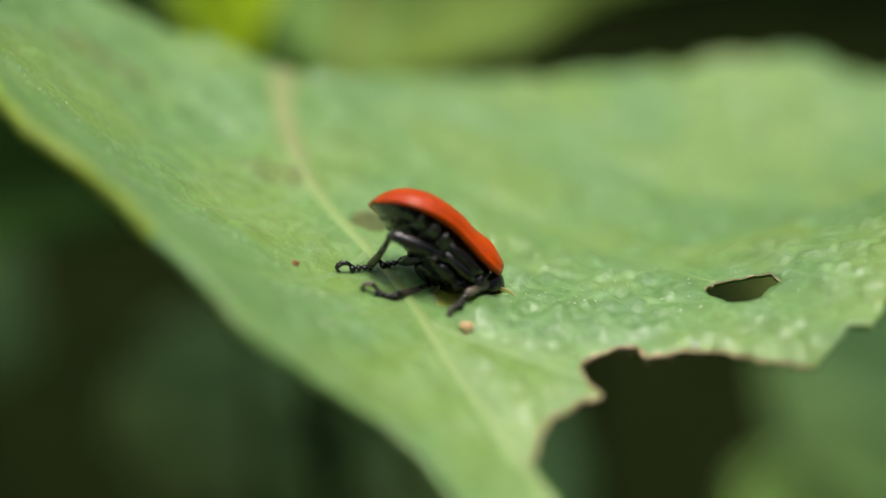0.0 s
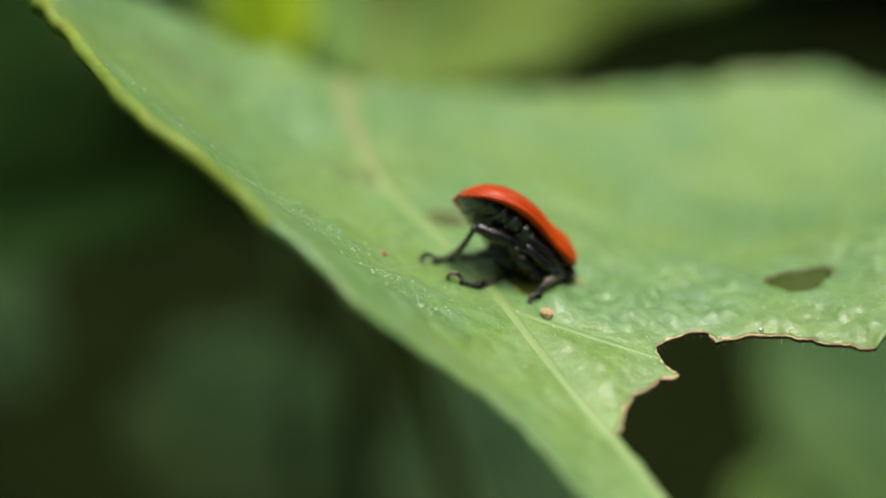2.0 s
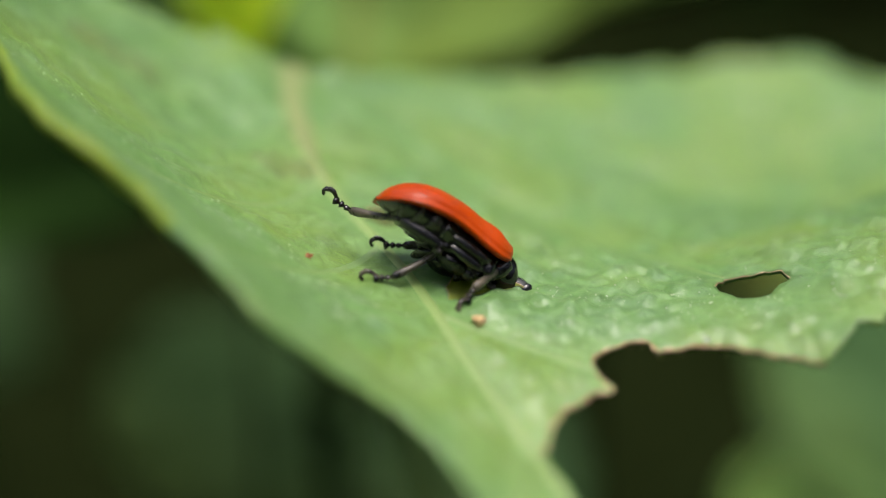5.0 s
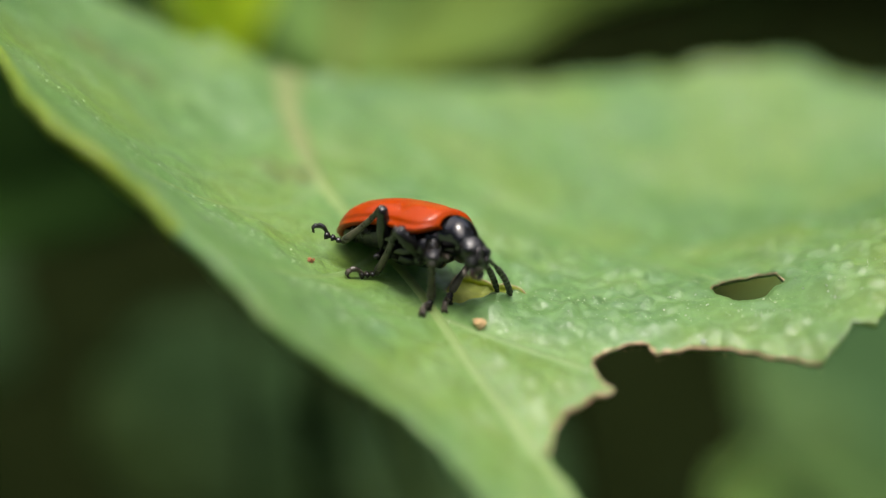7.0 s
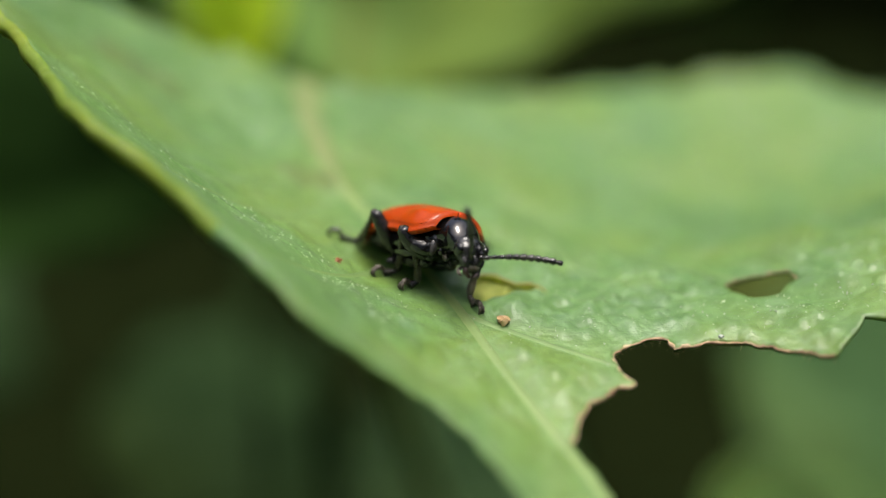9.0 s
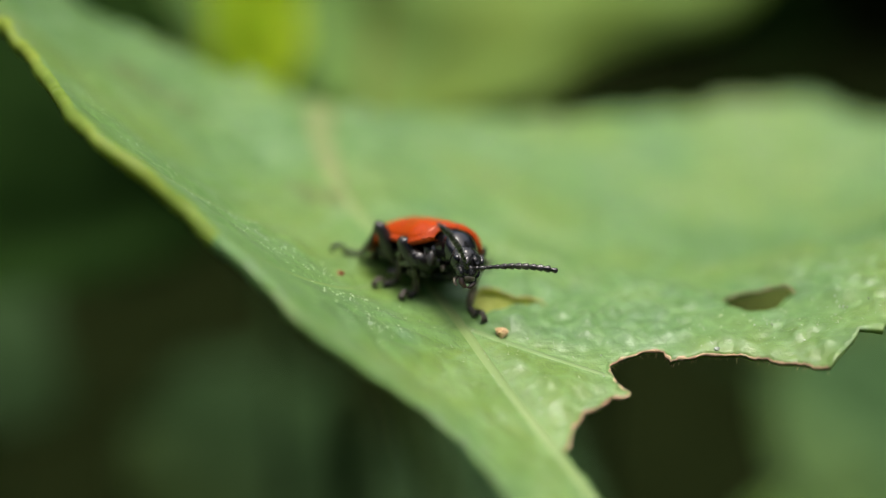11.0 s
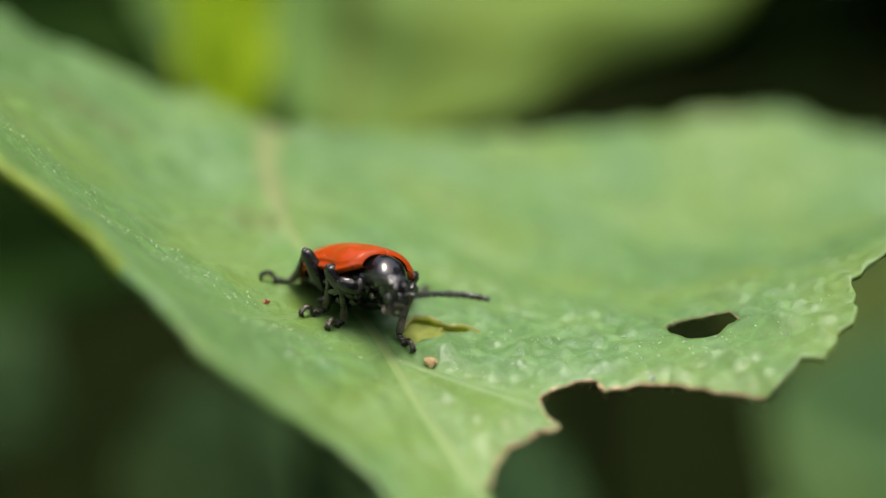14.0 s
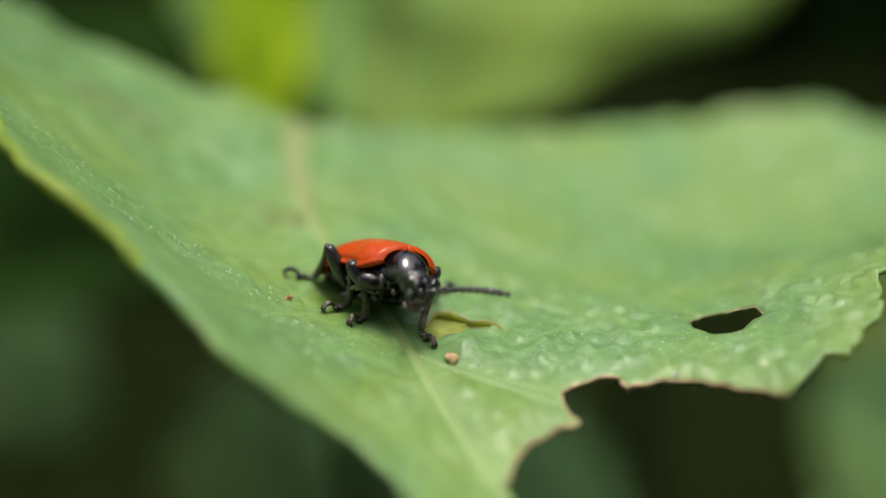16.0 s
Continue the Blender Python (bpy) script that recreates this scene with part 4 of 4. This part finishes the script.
def leaf_hairs():
    """Short glinting hairs: a band along the crease of the near half, thinner elsewhere."""
    rng, verts, faces = random.Random(11), [], []
    crease = [(-20.5, 9.5), (-16.5, 4.2), (-12.7, 2.0), (-10.2, 1.6), (-8.6, 1.3), (-6.4, 0.4), (-5.2, -1.2), (-4.2, -2.6)]
    spots = []
    for (xa, ya), (xb, yb) in zip(crease, crease[1:]):
        for _ in range(10):
            f = rng.random()
            spots.append((xa + (xb - xa) * f + rng.gauss(0, 0.5), ya + (yb - ya) * f + rng.gauss(0, 0.8)))
    for _ in range(90):
        spots.append((rng.uniform(1, 16), rng.uniform(-0.5, 6.5)))
    for _ in range(90):
        spots.append((rng.uniform(-6, 3), rng.uniform(-8, 1)))
    border = TIP + BITE[1:] + LOBE[1:] + FAR_SIDE[1:] + BACK_LEFT[1:] + NEAR_LEFT[1:-1]
    px, py = np.array([p[0] for p in spots]), np.array([p[1] for p in spots])
    ok = inside(px, py, border)
    for ring in (HOLE, SLOT):
        ok &= ~inside(px, py, ring[:-1])
    for (x, y), good in zip(spots, ok):
        if not good:
            continue
        root = Vector((x, y, leaf_z(x, y) - 0.03))
        lean = Vector((rng.gauss(0, 0.7), rng.gauss(0, 0.7), 1)).normalized()
        tip = root + lean * rng.uniform(0.10, 0.24)
        side = lean.orthogonal().normalized() * 0.014
        other = lean.cross(side)
        k = len(verts)
        verts += [(root + side) * MM, (root - side * 0.5 + other * 0.87) * MM, (root - side * 0.5 - other * 0.87) * MM, tip * MM]
        faces += [(k, k + 1, k + 3), (k + 1, k + 2, k + 3), (k + 2, k, k + 3)]
    return tagged(mesh_object("leaf_hairs", verts, faces, HAIR), "short glinting white hairs on the green leaf", "leaf hairs", kind="stuff")


leaf_hairs()


def leaf_beads():
    """Tiny pale beads added in place of glints of light on the blade."""
    rng, verts, faces = random.Random(21), [], []
    band = [(-18.0, 6.0), (-12.7, 2.2), (-8.6, 1.2), (-5.6, -0.4), (-4.4, -2.0)]
    spots = []
    for (xa, ya), (xb, yb) in zip(band, band[1:]):
        for _ in range(46):
            f = rng.random()
            spots.append((xa + (xb - xa) * f + rng.gauss(0, 0.6), ya + (yb - ya) * f + rng.gauss(0, 0.8)))
    spots += [(rng.gauss(6.0, 3.2), rng.gauss(1.9, 1.0)) for _ in range(190)]
    spots += [(rng.gauss(12.5, 1.4), rng.gauss(1.0, 0.8)) for _ in range(95)]
    spots += [(rng.uniform(-5, 4), rng.uniform(-5, 0.5)) for _ in range(30)]
    border = TIP + BITE[1:] + LOBE[1:] + FAR_SIDE[1:] + BACK_LEFT[1:] + NEAR_LEFT[1:-1]
    px, py = np.array([p[0] for p in spots]), np.array([p[1] for p in spots])
    ok = inside(px, py, border)
    for ring in (HOLE, SLOT):
        ok &= ~inside(px, py, ring[:-1])
    unit = bmesh.new()
    bmesh.ops.create_icosphere(unit, subdivisions=2, radius=1.0)
    shell = [v.co.copy() for v in unit.verts]
    tris = [tuple(v.index for v in f.verts) for f in unit.faces]
    unit.free()
    for (x, y), good in zip(spots, ok):
        if not good:
            continue
        r, k = rng.choice((0.010, 0.012, 0.013, 0.015, 0.018, 0.024, 0.038)), len(verts)
        c = Vector((x, y, leaf_z(x, y) + r * 0.3))
        verts += [(c + v * r) * MM for v in shell]
        faces += [tuple(i + k for i in t) for t in tris]
    return tagged(mesh_object("glint_beads", verts, faces, BEAD), "tiny pale beads standing in for glints on the green leaf", "moisture beads", kind="stuff")


def edge_hairs():
    """Fine tan hairs that hang from the underside along the bitten edge."""
    rng, verts, faces = random.Random(31), [], []
    for (xa, ya), (xb, yb) in list(zip(BITE, BITE[1:]))[8:]:
        d = math.hypot(xb - xa, yb - ya)
        out = Vector(((yb - ya) / d, -(xb - xa) / d, 0))
        for _ in range(max(1, round(d * 4))):
            f = rng.random()
            x, y = xa + (xb - xa) * f, ya + (yb - ya) * f
            root = Vector((x, y, leaf_z(x, y) - 0.16))
            lean = (out * rng.uniform(0.2, 0.9) + Vector((rng.gauss(0, 0.4), rng.gauss(0, 0.2), -rng.uniform(0.4, 1.0)))).normalized()
            side = lean.orthogonal().normalized() * 0.012
            other = lean.cross(side)
            k = len(verts)
            verts += [(root + side) * MM, (root - side * 0.5 + other * 0.87) * MM, (root - side * 0.5 - other * 0.87) * MM, (root + lean * rng.uniform(0.12, 0.3)) * MM]
            faces += [(k, k + 1, k + 3), (k + 1, k + 2, k + 3), (k + 2, k, k + 3)]
    return tagged(mesh_object("edge_hairs", verts, faces, CRUMB), "fine tan hairs along the bitten leaf edge", "leaf hairs", kind="stuff")


leaf_beads()
edge_hairs()


# ---- ground and plants behind ----
def ground():
    n, size = 40, 60.0
    verts, faces = [], []
    for i in range(n + 1):
        for j in range(n + 1):
            fx, fy = 2 * i / n - 1, 2 * j / n - 1
            x, y = size * fx * abs(fx) ** 2, size * fy * abs(fy) ** 2
            verts.append((x, y, -0.22 + 0.012 * noise.noise(Vector((x * 6, y * 6, 0)))))
    for i in range(n):
        for j in range(n):
            a = i * (n + 1) + j
            faces.append((a, a + 1, a + n + 2, a + n + 1))
    return tagged(mesh_object("ground", verts, faces, SOIL), "soil under the plants with its shade put into the colour", "ground", kind="structure")


def back_leaf(name, label, length, width, material, place, droop=0.15, fold=0.18, seed=0, stalk=None, blunt=0.7, rib=VEIN, sides=None):
    """A broad leaf behind: blade with lobed margin, midrib and stalk. Length runs along its local x."""
    leaf = thing(name, label, "leaf", "low leaves" if name == "low_leaf" else "")
    n, m = 44, 20
    top = []
    for i in range(n + 1):
        f = i / n
        w = width / 2 * (math.sin(math.pi * f ** 0.75) ** blunt) * (1 + 0.10 * math.sin(f * 26 + seed)) + 0.0004
        for j in range(m + 1):
            g = 2 * j / m - 1
            y = w * g if sides is None else MM * g * smooth_table(length * f / MM, sides[g > 0]) * (1 + 0.05 * math.sin(f * 40 + seed))
            z = fold * abs(y) + 0.05 * length * noise.noise(Vector((f * 5, g * 2.5, seed))) - droop * length * f * f
            z += 0.012 * length * abs(math.sin(f * 18 + abs(g) * 5))
            top.append(Vector((length * f, y, z)))
    th = 0.0005
    k = len(top)
    verts = top + [v - Vector((0, 0, th)) for v in top]
    faces = []
    for i in range(n):
        for j in range(m):
            a = i * (m + 1) + j
            q = (a, a + 1, a + m + 2, a + m + 1)
            faces += [q, tuple(x + k for x in q[::-1])]
    rim = [i * (m + 1) for i in range(n + 1)] + [n * (m + 1) + j for j in range(1, m + 1)] + [i * (m + 1) + m for i in range(n - 1, -1, -1)] + list(range(m - 1, 0, -1))
    faces += [(a, b, b + k, a + k) for a, b in zip(rim, rim[1:] + rim[:1])]
    mesh_object("blade", verts, faces, material, leaf)
    line = [top[i * (m + 1) + m // 2] / MM + Vector((0, 0, 0.3)) for i in range(n + 1)]
    v, f = tube(line, list(np.linspace(length * 17, length * 3, n + 1)), 8, 0.3)
    mesh_object("midrib", v, f, rib, leaf)
    leaf.matrix_world = place
    if stalk:
        back = place.inverted()
        pts = [Vector((0, 0, 0)), Vector((-0.02, 0, -0.004))] + [back @ Vector(p) for p in stalk]
        v, f = tube([p / MM for p in pts], length * 16, 8)
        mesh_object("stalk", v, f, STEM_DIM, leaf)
    return leaf


ground()


def undergrowth():
    """Dense dark foliage added all around to block low sky and darken reflections: many folded leaf blades on stems."""
    rng, verts, faces = random.Random(77), [], []
    for _ in range(8000):
        a, h = rng.uniform(0, 2 * math.pi), rng.random()
        # lower at the back, so that sky there reflects in the wing cases
        h *= 0.6 if math.sin(a) > 0.55 else 1.0
        r = rng.uniform(0.85, 1.25) + 0.35 * h
        spot = Vector((r * math.cos(a), r * math.sin(a), -0.18 + h * (1.45 + 0.16 * math.sin(a * 5 + 1))))
        inward = Vector((-math.cos(a), -math.sin(a), 0))
        along = (inward * rng.uniform(0.2, 1.0) + Vector((rng.gauss(0, 0.6), rng.gauss(0, 0.6), rng.uniform(-0.8, 0.5)))).normalized()
        face = (Vector((0, 0, 1)) + inward * 0.5 + Vector((rng.gauss(0, 0.35), rng.gauss(0, 0.35), 0))).normalized()
        side = along.cross(face).normalized()
        face = side.cross(along)
        size = rng.uniform(0.07, 0.14)
        k = len(verts)
        for f, w in ((0.0, 0.02), (0.25, 0.26), (0.55, 0.30), (0.8, 0.17), (1.0, 0.01)):
            mid = spot + along * size * f - face * size * 0.25 * f * f
            verts += [mid + side * w * size + face * w * size * 0.25, mid, mid - side * w * size + face * w * size * 0.25]
        for q in range(4):
            b = k + q * 3
            faces += [(b, b + 1, b + 4, b + 3), (b + 1, b + 2, b + 5, b + 4)]
    for i in range(160):
        a, k = 2 * math.pi * i / 160 + rng.uniform(-0.02, 0.02), len(verts)
        r, lean = rng.uniform(0.95, 1.35), rng.uniform(-0.1, 0.3)
        for f in (0.0, 0.5, 1.0):
            c = Vector(((r + lean * f * f) * math.cos(a), (r + lean * f * f) * math.sin(a), -0.235 + (0.7 if math.sin(a) > 0.55 else 1.3) * f))
            verts += [c + Vector((0.004 * math.cos(q * 2.094), 0.004 * math.sin(q * 2.094), 0)) * (1.3 - f) for q in range(3)]
        for q in range(2):
            for w in range(3):
                b = k + q * 3
                faces.append((b + w, b + (w + 1) % 3, b + 3 + (w + 1) % 3, b + 3 + w))
    return tagged(mesh_object("undergrowth", verts, faces, LEAF_DEEP_SHADE), "added ring of dark leaves that screens the low sky all around", "undergrowth", kind="stuff")


undergrowth()


def facing(origin, along, normal):
    """The pose of a leaf whose length runs along a direction and whose face looks to normal."""
    return aim(Vector(origin), Vector(along), Vector(normal))


SOIL_Z = -0.222
back_leaf("young_leaf", "bright yellow-green young leaf standing behind", 0.022, 0.0060, LEAF_YOUNG, facing((-0.0152, 0.043, -0.0045), (-0.08, 0.60, 0.80), (0.05, -0.75, 0.65)), 0.03, 0.0, 2, [(-0.014, 0.05, -0.09), (-0.014, 0.052, SOIL_Z)], 0.8, LEAF_YOUNG)
BROAD_NEAR = [(0, 0.5), (1, 4), (3, 7.5), (4.2, 10), (6.5, 14), (9.8, 19.5), (12.8, 25), (16, 30), (23, 34), (33, 28), (43, 14), (48, 0.3)]
BROAD_FAR = [(0, 0.5), (2, 7), (4, 10.5), (8, 14), (13, 15.5), (23, 15), (38, 9), (48, 0.3)]
back_leaf("broad_leaf", "broad mid-green leaf spreading behind the eaten one", 0.048, 0.05, LEAF_FAR, facing((-0.0084, 0.0456, -0.0070), (0.06, 0.8, 0.6), (0.0, -0.6, 0.8)), 0.0, 0.03, 4, [(-0.009, 0.06, -0.09), (-0.010, 0.062, SOIL_Z)], 1.5, VEIN_FAR, (BROAD_NEAR, BROAD_FAR))
back_leaf("shaded_leaf", "leaf behind with its shade put into the dark green", 0.05, 0.05, LEAF_DEEP_SHADE, facing((-0.020, 0.06, -0.02), (-0.5, 0.2, 0.7), (0.2, -0.8, 0.5)), 0.05, 0.15, 9, [(-0.02, 0.07, -0.1), (-0.02, 0.07, SOIL_Z)], 0.7, LEAF_DEEP_SHADE)
back_leaf("low_leaf", "mid-green leaf hanging below the eaten one", 0.085, 0.042, LEAF_LOW, facing((0.029, 0.086, -0.045), (0.70, -0.28, -0.42), (0.25, -0.35, 0.9)), 0.1, 0.15, 5, [(0.014, 0.10, -0.09), (0.012, 0.105, SOIL_Z)], 0.7, LEAF_LOW)
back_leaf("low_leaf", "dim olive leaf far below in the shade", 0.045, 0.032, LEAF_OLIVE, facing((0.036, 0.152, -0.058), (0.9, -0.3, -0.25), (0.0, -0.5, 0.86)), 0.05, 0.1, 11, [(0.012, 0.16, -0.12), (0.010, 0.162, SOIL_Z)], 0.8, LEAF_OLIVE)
back_leaf("low_leaf", "green leaf below the bitten edge in the shade", 0.020, 0.024, LEAF_LOW, facing((-0.008, 0.070, -0.048), (0.85, -0.1, -0.25), (0.0, -0.4, 0.9)), 0.1, 0.15, 8, [(-0.014, 0.08, -0.12), (-0.014, 0.082, SOIL_Z)], 0.6, LEAF_LOW)
back_leaf("low_leaf", "small pale olive leaf below in the shade", 0.016, 0.012, LEAF_FAR, facing((0.024, 0.068, -0.054), (0.8, -0.1, -0.1), (0.0, -0.4, 0.9)), 0.1, 0.15, 13, [(0.022, 0.075, -0.12), (0.022, 0.077, SOIL_Z)], 0.7, LEAF_LOW)
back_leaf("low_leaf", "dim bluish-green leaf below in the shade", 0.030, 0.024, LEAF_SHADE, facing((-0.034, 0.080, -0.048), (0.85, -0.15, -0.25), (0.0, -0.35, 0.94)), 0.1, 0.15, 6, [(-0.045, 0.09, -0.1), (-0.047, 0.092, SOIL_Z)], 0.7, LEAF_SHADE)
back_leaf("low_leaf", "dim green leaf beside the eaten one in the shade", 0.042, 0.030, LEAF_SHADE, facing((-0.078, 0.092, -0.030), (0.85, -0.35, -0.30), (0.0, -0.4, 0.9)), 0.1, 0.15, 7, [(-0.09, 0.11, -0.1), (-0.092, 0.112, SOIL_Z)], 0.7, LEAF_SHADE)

# ---- what moves ----
def motions():
    key_times = sorted({round(0.25 * i, 2) for i in range(65)} | {4.4, 4.6, 4.7, 6.8, 7.1, 7.2, 7.3, 7.4, 7.6})
    b = BEETLE_PARTS
    walk(b["body"], [(t, body_pose(t)) for t in key_times])

    def head_pose(t):
        return pose(3.6 * MM, 0, -0.2 * MM, 0, eased(HEAD, t, lambda r: (r[1], 0, 0)).x, 0)

    walk(b["head"], [(t, head_pose(t)) for t in key_times])
    for side in (1, -1):
        rows = []
        for t in key_times:
            turn = (body_pose(t) @ head_pose(t)).to_3x3().inverted()
            d = turn @ eased(ANTENNA[side], t, lambda r: r[1])
            rows.append((t, aim(Vector((0.9, side * 0.26, 0.36)) * MM, d, turn @ Vector((0.05, -0.1, 1)))))
        walk(b["antenna", side], rows)
    for leg in LEGS:
        for side in (1, -1):
            rows = [(t, leg_poses(t, leg, side)) for t in key_times]
            for k, piece in enumerate(("femur", "tibia", "tarsus")):
                walk(b[piece, leg, side], [(t, m[k]) for t, m in rows])


motions()
